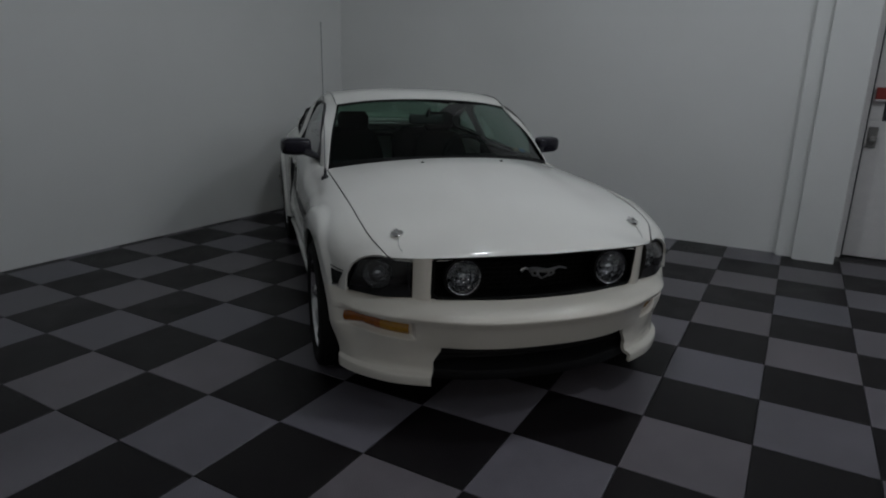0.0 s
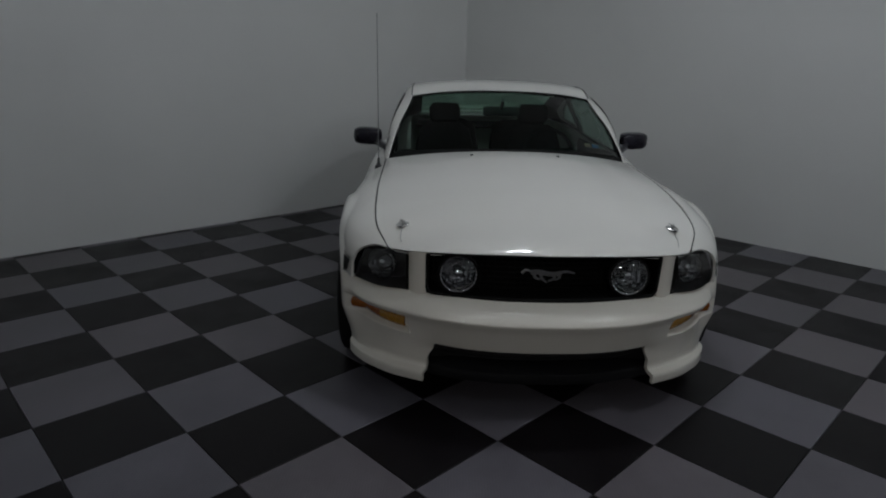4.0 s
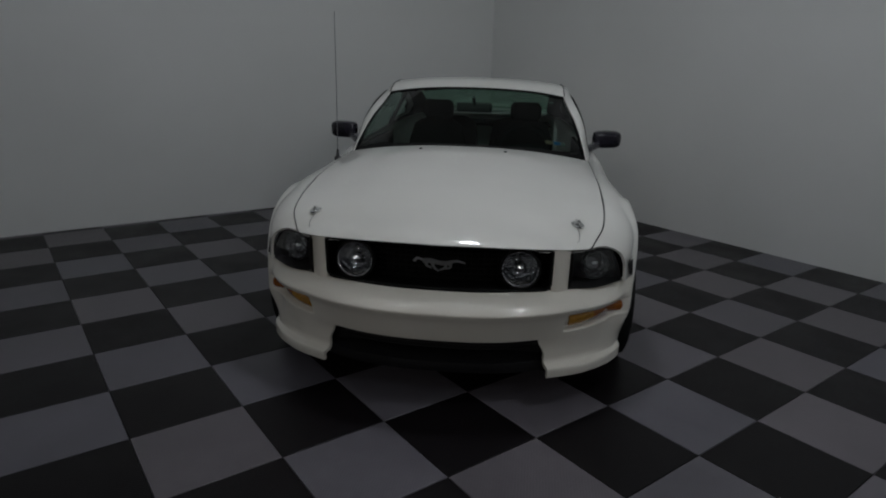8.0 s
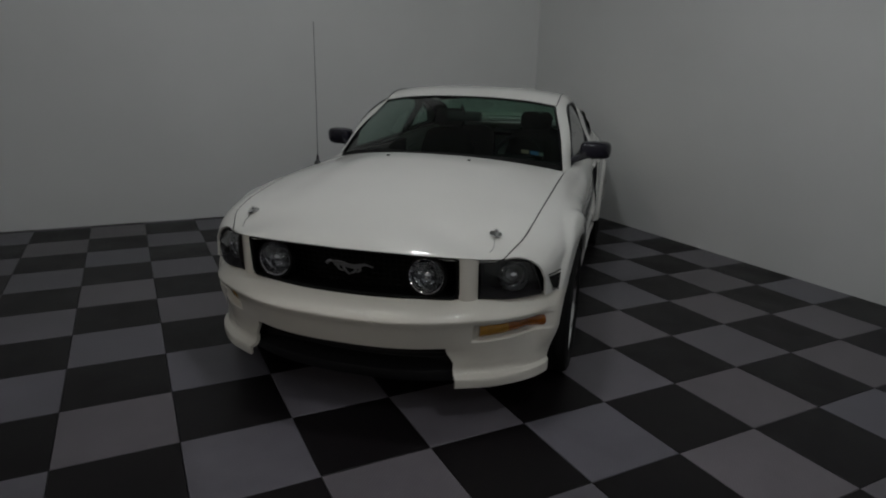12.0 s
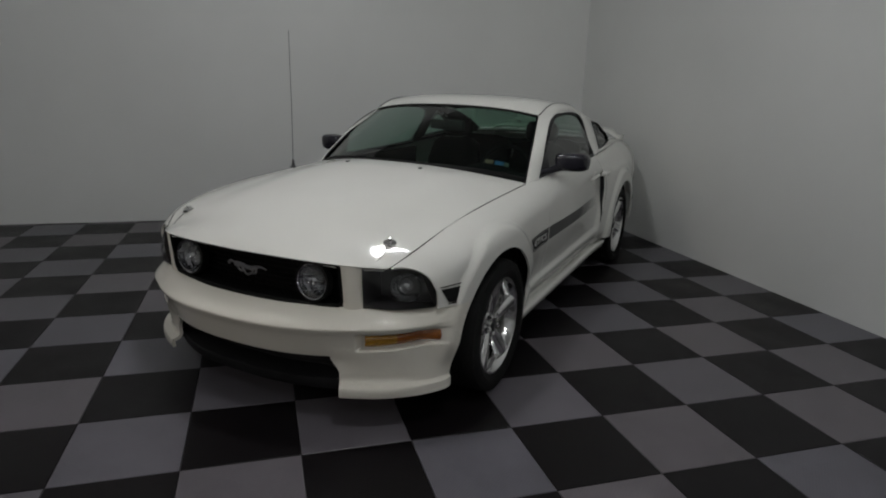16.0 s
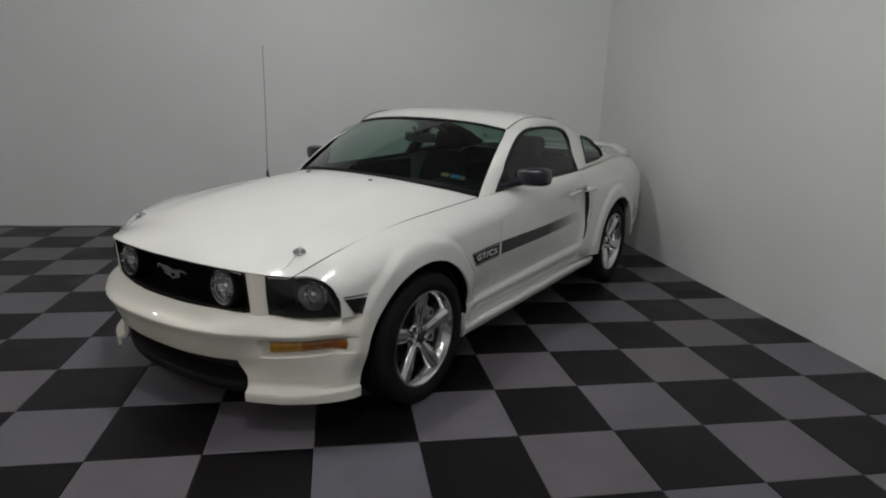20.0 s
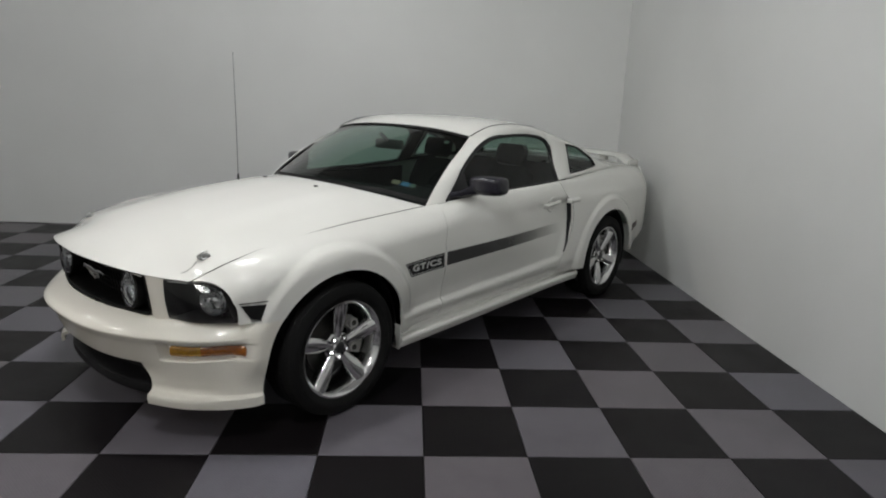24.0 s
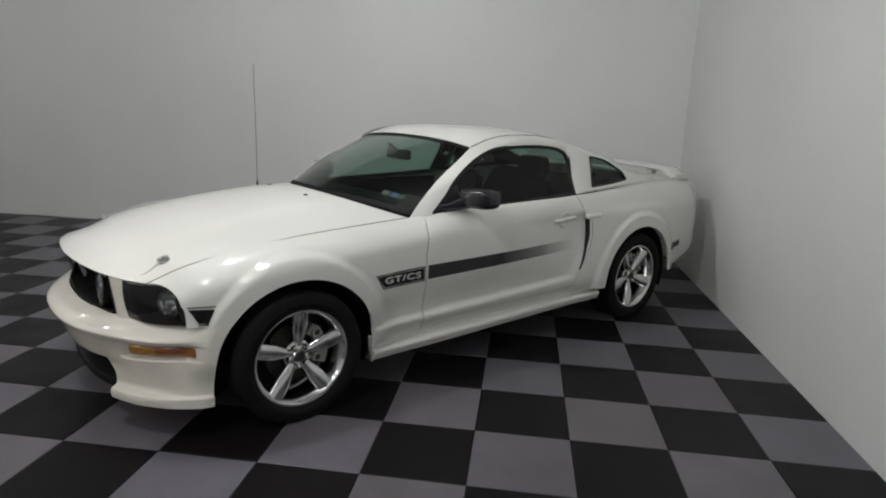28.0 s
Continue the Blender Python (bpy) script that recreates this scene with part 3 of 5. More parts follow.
# fenders, doors, quarter panels and sills
DOOR_Z, DOOR_X = (0.29, 0.42, 0.48, 0.55, 0.62, 0.70, 0.82, 0.88, 0.98), (0.11, 0.085, 0.047, 0.012, -0.018, -0.038, -0.031, 0.015, 0.055)
LEAN_Z, LEAN_X = (0.75, 0.88, 0.94), (0.0, -0.028, -0.068)
fx, fz = AXLES[0]
for side in (1, -1):
    cols = []
    stations = list(np.linspace(-0.697, fx - ARCH + 0.0006, 34))
    stations += [fx - ARCH * math.cos(a) for a in np.linspace(0.05, math.pi - math.asin(0.226 / ARCH_UP), 64)]
    stations += list(np.linspace(fx + ARCH * math.sqrt(1 - (0.226 / ARCH_UP)**2) + 0.004, 0.555, 24))
    for x in stations:
        low = arch_z(x, 0.292) if x < fx + ARCH * 0.813 else 0.558
        w = max(0.0, (x - 0.38) / 0.175)
        col = np.array(side_column(x, low, hood_y(x), hood_z(x), 0.13))
        if w > 0:
            t = np.linspace(0, 1, len(col))
            shifted = np.array(side_column(min(x + 0.105 * w, 0.66), low, hood_y(x + 0.105 * w), hood_z(x + 0.105 * w), 0.13))
            k = (t**5)[:, None]
            col = col * (1 - k) + shifted * k
        cols.append(col)
    cols = np.array(cols)
    # the seam between fender and door leans back towards the pillar foot
    u = np.clip(1 - np.arange(len(cols)) / 30.0, 0, 1)[:, None]**3
    lean = u * np.interp(cols[..., 2], LEAN_Z, LEAN_X)
    cols = cols + lean[..., None] * np.array([1.0, -0.19, -0.10])
    panel("front_fender", flipped(cols, side), PAINT, car, depth=0.012)

    cols = []
    for x in np.linspace(-0.703, -2.085, 80):
        cols.append(side_column(x, 0.296, belt_y(x), belt_z(x), 0.085 + 0.045 * smooth(-1.05, -0.70, x)))
    cols = np.array(cols)
    # the rear edge of the door leans forward above and below the scoop
    u = np.linspace(0, 1, len(cols))[:, None]
    cols[..., 0] += u**4 * np.interp(cols[..., 2], DOOR_Z, DOOR_X)
    cols[..., 0] += (1 - u)**12 * np.interp(cols[..., 2], LEAN_Z, LEAN_X)
    panel("side_door", flipped(cols, side), PAINT, car, depth=0.012)

    cols = []
    rx, rz = AXLES[1]
    stations = list(np.linspace(-2.092, rx + ARCH - 0.0006, 26))
    stations += [rx + ARCH * math.cos(a) for a in np.linspace(0.05, math.pi - 0.05, 44)]
    stations += list(np.linspace(rx - ARCH + 0.0015, -3.765, 34))
    for x in stations:
        low = arch_z(x, 0.31 if x > rx else 0.325 + 0.15 * smooth(-3.1, -3.75, x))
        cols.append(side_column(x, low, belt_y(x), belt_z(x), 0.10))
    cols = np.array(cols)
    u = np.clip(1 - (np.arange(len(cols)) / 25.0), 0, 1)[:, None]
    cols[..., 0] += u**2 * np.interp(cols[..., 2], DOOR_Z, DOOR_X)
    panel("quarter_panel", flipped(cols, side), PAINT, car, depth=0.012)

    # dark intake slit between door and quarter panel
    rows = []
    for t in np.linspace(0, 1, 20):
        z = 0.475 + t * (0.832 - 0.475)
        xm = np.interp(z, DOOR_Z, DOOR_X) - 2.088
        yq = half_width(-2.1) + section(z) + flare(xm, z)
        d = dish(-2.085, z)
        rows.append([(xm + 0.012, yq - d - 0.002, z), (xm + 0.002, yq - d + 0.004, z), (xm - 0.003 - 0.012 * smooth(0, 0.5, t), yq + 0.0015, z)])
    panel("intake_slit", flipped(rows, side), BLACK_TRIM, car, depth=0.01)
    rows = []
    for x in np.linspace(-2.085, -2.225, 10):
        rows.append([(x, side_y(x, z) + 0.014 * math.sin(math.pi * k / 5) ** 0.6 + 0.001, z) for k, z in enumerate(np.linspace(0.822, 0.856, 6))])
    panel("intake_cap", flipped(rows, side), PAINT, car, depth=0.008)

    cols = []
    for x in np.linspace(-0.374, rx + ARCH + 0.012, 50):
        lift = 0.022 * smooth(-0.4, -2.3, x)
        y0 = half_width(x) - 0.012
        prof = [(-0.10, 0.196), (-0.045, 0.198), (-0.018, 0.208), (-0.005, 0.234), (0.0, 0.248), (-0.003, 0.260), (-0.012, 0.267), (-0.045, 0.271), (-0.055, 0.300)]
        cols.append([(x, y0 + dy, z - 0.008 + lift) for dy, z in prof])
    panel("side_skirt", flipped(cols, side), PAINT, car, depth=0.01)
    flap = [[(-0.360 - 0.012 * (1 - k / 5)**2, side * y, 0.190 + 0.145 * k / 5) for y in np.linspace(0.852, 0.893 - 0.02 * (1 - k / 5)**2, 5)] for k in range(6)]
    panel("mud_flap", flap, PAINT, car, depth=0.006, out=(-1, 0, 0.3))

    # wheel well
    for ax, az in AXLES:
        rows = []
        for a in np.linspace(-0.35, math.pi + 0.35, 26):
            rows.append([(ax + (ARCH + 0.015) * math.cos(a), side * y, az + (ARCH_UP + 0.015) * math.sin(a)) for y in (0.50, 0.62, 0.72, 0.885 if ax < -1 else 0.80 if math.cos(a) > 0 else 0.845)])
        panel("wheel_well", rows, BLACK_TRIM, car, depth=0.006)

# hood
lead = [(0.875, 0.0, 0.765), (0.862, 0.2, 0.764), (0.836, 0.35, 0.759), (0.79, 0.49, 0.751), (0.738, 0.57, 0.741), (0.664, 0.648, 0.727)]
front_x = spline([p[1] for p in lead], [p[0] for p in lead])
front_z = spline([p[1] for p in lead], [p[2] for p in lead])
ridge = spline([-0.66, -0.4, -0.1, 0.2, 0.5, 0.7, 0.80, 0.86, 0.9], [1.024, 1.015, 0.985, 0.944, 0.888, 0.838, 0.806, 0.780, 0.76])


def hood_height(x, y):
    """The crowned hood before its leading edge rolls down."""
    ze, zc = hood_z(x), ridge(x)
    q = min(abs(y) / max(hood_y(x), 0.01), 1.0)
    z = ze + (zc - ze) * (1 - q**2.3)
    return z + 0.008 * smooth(0.72, 0.35, x) * smooth(0.52 + 0.05 * x, 0.34, abs(y)) * (1 - smooth(-0.2, -0.5, x))


NU, NV = 72, 57
edge_x = np.linspace(0.664, -0.66, NU)
left_e = np.array([(x, hood_y(x) - 0.0065) for x in edge_x])
left_e[0] = (0.664, 0.648)
lead_line = np.array([(front_x(abs(y)), y) for y in np.linspace(-0.648, 0.648, NV)])
cowl_line = np.array([(-0.66 + 0.24 * (1 - abs(v)**2.2), (hood_y(-0.66) - 0.004) * v) for v in np.linspace(-1, 1, NV)])
cols = []
for j, v in enumerate(np.linspace(0, 1, NV)):
    col = []
    for i in range(NU):
        u = (i / (NU - 1))**1.8
        f = u * (NU - 1)
        k = min(int(f), NU - 2)
        le = left_e[k] * (1 - f + k) + left_e[k + 1] * (f - k)
        re = le * [1, -1]
        p = lead_line[j] * (1 - u) + cowl_line[j] * u + re * (1 - v) + le * v
        p = p - (lead_line[0] * (1 - u) * (1 - v) + lead_line[-1] * (1 - u) * v + cowl_line[0] * u * (1 - v) + cowl_line[-1] * u * v)
        x, y = float(p[0]), float(p[1])
        yl = min(abs(y), 0.648)
        drop = hood_height(front_x(yl), yl) - front_z(yl)
        ahead = min(max(front_x(yl) - x, 0.0) / 0.085, 1.0)
        z = hood_height(x, y) - drop * (1 - math.sqrt(ahead * (2 - ahead)))
        col.append((x, y, z))
    cols.append(col)
panel("hood", cols, PAINT, car, depth=0.022)
# black bar along each hood gap stands for the shade inside it
for side in (1, -1):
    seam = [(x, hood_y(x) - 0.0035, hood_z(x) + 0.0002) for x in np.linspace(0.655, -0.655, 60)]
    part("hood_gap_shade", tube(flipped(seam, side), 0.0019, 6), BLACK_TRIM, car, smooth=True)

# front face: where hood lip and bumper ledge run
low_x = spline([0.0, 0.24, 0.40, 0.49, 0.567, 0.66, 0.75, 0.822], [0.842, 0.822, 0.785, 0.755, 0.718, 0.652, 0.60, 0.548])


def face_x(y, z):
    """Depth of the upper front face, which leans forward towards the hood."""
    t = (z - 0.558) / (0.75 - 0.558)
    top = front_x(min(abs(y), 0.648)) if abs(y) < 0.648 else 0.664 - (abs(y) - 0.648) * 0.85
    return low_x(min(abs(y), 0.822)) * (1 - t) + (top - 0.012) * t


for side in (1, -1):
    rows = []
    for y in np.linspace(0.492, 0.566, 10):
        rows.append([(face_x(y, z) + 0.010 * math.sin(math.pi * (y - 0.492) / 0.074), y, z) for z in np.linspace(0.553, front_z(y) - 0.003, 12)])
    panel("header_panel", flipped(rows, side), BUMPER_PAINT, car, depth=0.03, out=(0.3, 0, 0.6))

# grille: black frame, mesh bars, round lamps and emblem
grille = part("grille", boxed(0.60, 0.612, -0.52, 0.52, 0.54, 0.76), BLACK_DEEP, car, "black mesh grille")
for y in np.linspace(-0.46, 0.46, 33):
    x = face_x(y, 0.66) - 0.12
    part("grille_bar", tube([(x - 0.01, y, 0.556), (x, y, 0.66), (x + 0.012, y, 0.755)], 0.0026, 6), BLACK_DEEP, grille)
for z in np.linspace(0.575, 0.745, 8):
    part("grille_bar", tube([(face_x(y, z) - 0.117, y, z) for y in np.linspace(-0.47, 0.47, 25)], 0.0026, 6), BLACK_DEEP, grille)
rim_pts = [(face_x(y, 0.566) - 0.004, y, 0.564) for y in np.linspace(-0.47, 0.47, 25)]
rim_pts += [(face_x(0.488, z) - 0.004, 0.488, z) for z in np.linspace(0.585, 0.735, 6)]
rim_pts += [(face_x(y, 0.752) - 0.006, y, front_z(abs(y)) - 0.006) for y in np.linspace(0.47, -0.47, 25)]
rim_pts += [(face_x(0.488, z) - 0.004, -0.488, z) for z in np.linspace(0.735, 0.585, 6)]
part("grille_frame", tube(rim_pts + rim_pts[:2], 0.008, 8), BLACK_DEEP, car, smooth=True)
rows = []
for p in rim_pts + rim_pts[:1]:
    rows.append([p, (p[0] - 0.06, p[1] * 0.985, p[2]), (p[0] - 0.16, p[1] * 0.97, p[2])])
panel("grille_tunnel", rows, BLACK_DEEP, car, depth=0)
for side in (1, -1):
    lamp = part("fog_lamp", lathe([(0.020, -0.05), (0.045, -0.035), (0.064, -0.012), (0.072, 0.012), (0.077, 0.014), (0.077, -0.03)], 28, axis="X"), FOG_BOWL, car, "round clear driving lamp")
    lamp.location = (0.776, side * 0.357, 0.655)
    lamp.rotation_euler = (0, radians(-4), 0)
    part("bulb", lathe([(0.001, 0.0), (0.014, -0.004), (0.018, -0.02), (0.018, -0.045)], 16, axis="X"), CHROME, lamp, smooth=True)
    part("cover", lathe([(0.001, 0.027), (0.04, 0.024), (0.062, 0.017), (0.074, 0.011)], 36, axis="X"), CLEAR, lamp, smooth=True)
    part("bezel", lathe([(0.077, -0.03), (0.086, -0.02), (0.086, 0.014), (0.0765, 0.0165)], 36, axis="X"), BLACK_DEEP, lamp, smooth=True)

# plain elongated emblem, five soft strokes in one casting
bm = bmesh.new()
strokes = [[(-0.070, 0.010), (-0.035, 0.012), (0.0, 0.004), (0.03, 0.003), (0.055, 0.010)],
           [(-0.108, 0.006), (-0.092, 0.020), (-0.066, 0.012)],
           [(0.05, 0.010), (0.075, 0.016), (0.112, 0.008)],
           [(-0.055, 0.006), (-0.052, -0.012), (-0.030, -0.022)], [(-0.03, 0.002), (-0.02, -0.020), (0.0, -0.036)],
           [(0.03, 0.0), (0.026, -0.018), (0.004, -0.030)], [(0.045, 0.004), (0.05, -0.012), (0.03, -0.024)]]
for k, s in enumerate(strokes):
    pts = curve([(0.0, y, z) for y, z in s], 12)
    t2 = tube(pts, 0.012 if k == 0 else 0.0075, 8, 0.010 if k == 0 else 0.004)
    me = bpy.data.meshes.new("stroke")
    t2.to_mesh(me)
    t2.free()
    bm.from_mesh(me)
    bpy.data.meshes.remove(me)
bmesh.ops.scale(bm, vec=(0.5, 1.0, 1.0), verts=bm.verts[:])
emblem = part("emblem", bm, EMBLEM, car, "bright chrome grille emblem", smooth=True)
emblem.location = (0.800, 0.012, 0.664)
emblem.rotation_euler = (0, radians(8), 0)

# headlights
for side in (1, -1):
    A, B, C, D = (np.array(q) for q in ((0.722, 0.571, 0.562), (0.556, 0.815, 0.562), (0.578, 0.762, 0.704), (0.738, 0.573, 0.735)))
    bottom = curve([A, (A * 0.55 + B * 0.45) + (0.022, 0.012, -0.003), B], 20)
    top = curve([D, (0.667, 0.662, 0.724), C], 20)
    skin = ruled(bottom, top, 14)
    bulge = np.sin(np.linspace(0, math.pi, 14))[:, None, None] * np.array([0.010, 0.008, 0.0])
    skin = skin + bulge
    deep = np.linspace(1.0, 0.35, 20)[None, :, None] * np.array([0.18, 0.03, 0.0])
    lamp = panel("headlight", flipped(skin - deep, side), LAMP_BACK, car, "smoked headlight with a round projector", depth=0.004)
    panel("lens", flipped(skin, side), CLEAR, lamp, depth=0.0)
    back = skin - deep
    edge, inner = (np.concatenate([g[0], g[1:, -1], g[-1, ::-1][1:], g[::-1, 0][1:]]) for g in (skin, back))
    wallr = [[q, w] for q, w in zip(edge, inner)]
    panel("housing", flipped(wallr, side), LAMP_BACK, lamp, depth=0)
    bowl = part("reflector", lathe([(0.014, -0.05), (0.042, -0.036), (0.057, -0.006), (0.063, 0.014), (0.068, 0.010), (0.068, -0.03)], 32, axis="X"), REFLECTOR, lamp, smooth=True)
    bowl.location = (0.580, side * 0.690, 0.634)
    bowl.rotation_euler = (0, 0, radians(22 * side))
    ball = part("projector", lathe([(0.001, 0.004), (0.016, 0.0), (0.026, -0.012), (0.030, -0.03)], 24, axis="X"), CHROME, lamp, smooth=True)
    ball.location = (0.578, side * 0.690, 0.634)
    ball.rotation_euler = (0, 0, radians(22 * side))

# front bumper
plan = np.array([(0.955, 0.0), (0.944, 0.2), (0.908, 0.36), (0.852, 0.49), (0.793, 0.59), (0.728, 0.69), (0.652, 0.768), (0.55, 0.835), (0.50, 0.858), (0.452, 0.879)])
full = np.concatenate([plan[:0:-1] * [1, -1], plan])
line = curve([(x, y, 0) for x, y in full], 161)
tang = np.gradient(line, axis=0)
outw = np.stack([tang[:, 1], -tang[:, 0], 0 * tang[:, 0]], 1)
outw /= np.linalg.norm(outw, axis=1, keepdims=True)
prof_side = spline([0.15, 0.165, 0.19, 0.208, 0.214, 0.218, 0.222, 0.228, 0.27, 0.33, 0.38, 0.42, 0.455, 0.475, 0.490, 0.500, 0.510, 0.520, 0.535, 0.548, 0.558],
                   [-0.040, -0.024, -0.018, -0.019, -0.023, -0.034, -0.050, -0.058, -0.057, -0.046, -0.035, -0.028, -0.017, -0.006, 0.0, -0.005, -0.0125, -0.0215, -0.038, -0.055, -0.072])
prof_mid = spline([0.15, 0.165, 0.19, 0.212, 0.232, 0.27, 0.33, 0.36, 0.42, 0.455, 0.475, 0.490, 0.500, 0.510, 0.520, 0.535, 0.548, 0.558],
                  [-0.11, -0.10, -0.095, -0.095, -0.095, -0.085, -0.072, -0.058, -0.034, -0.018, -0.006, 0.0, -0.006, -0.015, -0.0265, -0.050, -0.078, -0.107])
zs_all = np.concatenate([np.linspace(0.170, 0.206, 9), np.linspace(0.208, 0.234, 15), np.linspace(0.238, 0.345, 22), np.linspace(0.348, 0.558, 64)])


def bumper_point(k, z):
    y = abs(line[k, 1])
    m = smooth(0.66, 0.42, y) * (0.3 + 0.7 * smooth(0.21, 0.32, z))
    off = prof_side(z) * (1 - m) + prof_mid(z) * m
    low_end = smooth(0.72, 0.56, line[k, 0]) * smooth(0.42, 0.35, z)
    off = off * (1 - low_end) + (-0.034 + 0.024 * smooth(0.226, 0.212, z) * smooth(0.42, 0.50, line[k, 0])) * low_end
    # slot for the side lamp
    off -= 0.036 * smooth(0.578, 0.604, y) * smooth(0.872, 0.85, y) * smooth(0.380, 0.392, z - 0.055 * (y - 0.68)) * smooth(0.470, 0.462, z)
    p = line[k] + outw[k] * off
    stop = AXLES[0][0] + (ARCH + 0.002) * math.sqrt(max(0.0, 1 - ((max(z, 0.332) - 0.332) / ARCH_UP)**2))
    lx, tail = line[k, 0], smooth(0.60, 0.49, line[k, 0])
    x = p[0] * (1 - tail) + lx * tail - (0.452 - stop) * smooth(0.58, 0.455, lx)
    end = tail * smooth(0.22, 0.40, z)
    yy = abs(p[1]) * (1 - end) + side_y(x, z) * end
    return (x, math.copysign(yy, p[1]), z)


top_grid = [[bumper_point(k, z) for z in zs_all[46:]] for k in range(161)]
bumper = panel("front_bumper", top_grid, BUMPER_PAINT, car, depth=0.016, out=(0.2, 0, 0.42))
for side in (1, -1):
    ends = np.arange(161) if side > 0 else np.arange(160, -1, -1)
    rows = []
    for i in range(44):
        row = []
        for z in zs_all[:47]:
            # the inner edge slants outwards below the opening's upper corner
            start = np.interp(0.482 + 0.036 * smooth(0.345, 0.262, z), side * line[ends, 1], ends if side > 0 else 160 - ends)
            f = start + (160 - start) * i / 43
            k0 = min(int(f), 159)
            a, b = (np.array(bumper_point(q if side > 0 else 160 - q, z)) for q in (k0, k0 + 1))
            row.append(a * (1 - f + k0) + b * (f - k0))
        rows.append(row)
    panel("bumper_corner", rows, BUMPER_PAINT, bumper, depth=0.016, out=(0.2, 0, 0.3))
    # amber lamp in its slot
    ks = [k for k in range(161) if 0.604 < side * line[k, 1] < 0.842]
    rows = []
    for k in ks:
        rows.append([np.array(bumper_point(k, 0.425)) * [1, 1, 0] + [0, 0, z + 0.055 * (abs(line[k, 1]) - 0.68)] + outw[k] * (0.004 + 0.010 * math.sin(math.pi * j / 7) ** 0.7) for j, z in enumerate(np.linspace(0.398, 0.447, 8))]) 
    rows = sorted(rows, key=lambda r: abs(r[0][1]))
    cut = int(len(rows) * 0.45)
    marker = panel("marker_lamp", rows[cut:], AMBER, car, "amber turn and side marker lamp", depth=0.01, out=(0.3, 0, 0.44))
    panel("turn_lens", rows[:cut + 1], YELLOW, marker, "yellow lens end", depth=0.01, out=(0.3, 0, 0.44))

# lower grille opening and chin
mid = [k for k in range(161) if abs(line[k, 1]) < 0.56]
rows = []
for k in mid:
    y = line[k, 1]
    px = line[k, 0] - 0.105 - 0.02
    rows.append([(px + dx, y, z) for dx, z in ((-0.09, 0.352), (-0.10, 0.30), (-0.09, 0.245), (-0.02, 0.238), (0.012, 0.225), (0.016, 0.20), (0.004, 0.175), (-0.06, 0.168), (-0.3, 0.17))])
panel("chin_spoiler", rows, BLACK_TRIM, car, "black plastic chin spoiler", depth=0.008, out=(0.2, 0, 0.3))
for z in (0.265, 0.285, 0.305, 0.325):
    part("lower_grille_bar", tube([(line[k, 0] - 0.185, line[k, 1], z) for k in mid[::2]], 0.004, 6), BLACK_TRIM, car)

# windscreen, roof, rear window
ws_base = [(-0.705, -0.737, 0.930), (-0.60, -0.55, 0.968), (-0.49, -0.28, 0.993), (-0.455, 0.0, 1.000), (-0.49, 0.28, 0.993), (-0.60, 0.55, 0.968), (-0.705, 0.737, 0.930)]
ws_top = [(-1.232, -0.612, 1.291), (-1.200, -0.42, 1.320), (-1.178, 0.0, 1.338), (-1.200, 0.42, 1.320), (-1.232, 0.612, 1.291)]
rw_top = [(-2.36, -0.575, 1.268), (-2.40, -0.3, 1.302), (-2.41, 0.0, 1.310), (-2.40, 0.3, 1.302), (-2.36, 0.575, 1.268)]
rw_base = [(-3.02, -0.60, 1.072), (-3.08, -0.3, 1.088), (-3.10, 0.0, 1.092), (-3.08, 0.3, 1.088), (-3.02, 0.60, 1.072)]
N = 41
screen = ruled(curve(ws_base, N), curve(ws_top, N), 22, 0.020, (0.4, 0, 0.9))
windscreen = panel("windscreen", screen, GLASS, car, "tinted windscreen with stickers in a lower corner", depth=0)
# dark printed border of the screen
band = screen[20:] + np.array([0.002, 0, 0.003])
panel("screen_band", band, BLACK_DEEP, windscreen, depth=0)
panel("screen_foot", screen[:2] + np.array([0.003, 0, 0.004]), BLACK_DEEP, windscreen, depth=0)
rail_l = curve([(-1.235, 0.616, 1.295), (-1.31, 0.617, 1.322), (-1.39, 0.617, 1.345), (-1.51, 0.614, 1.362), (-1.72, 0.612, 1.366), (-1.97, 0.606, 1.347), (-2.36, 0.588, 1.272)], 30)
front_edge, rear_edge = curve(ws_top, N), curve(rw_top, N)
roof_rows = []
crown = spline([0, 0.12, 0.3, 0.6, 1.0], [0.046, 0.044, 0.040, 0.042, 0.036])
for i, u in enumerate(np.linspace(0, 1, 30)):
    left, right = rail_l[i], rail_l[i] * [1, -1, 1]
    row = []
    for v in np.linspace(-1, 1, N):
        p = right * (1 - v) / 2 + left * (1 + v) / 2
        hump = 1 - abs(v)**2.6
        p = p + np.array([0.040 * (1 - u)**3 * (1 - v * v) - 0.05 * u**3 * (1 - v * v), 0, crown(u) * hump])
        row.append(p)
    roof_rows.append(row)
panel("roof", roof_rows, PAINT, car, depth=0.012)
panel("headliner", np.array(roof_rows)[1:-1, 2:-2] - [0, 0, 0.022], CABIN, car, "dark headliner", depth=0)
for side in (1, -1):
    part("roof_trim", tube(flipped(rail_l[:20] + np.array([0, 0.004, 0.001]), side), 0.0035, 6), BLACK_TRIM, car, smooth=True)
panel("rear_window", ruled(rear_edge, curve(rw_base, N), 16, 0.02, (-0.3, 0, 0.9)), GLASS, car, "tinted rear window", depth=0)

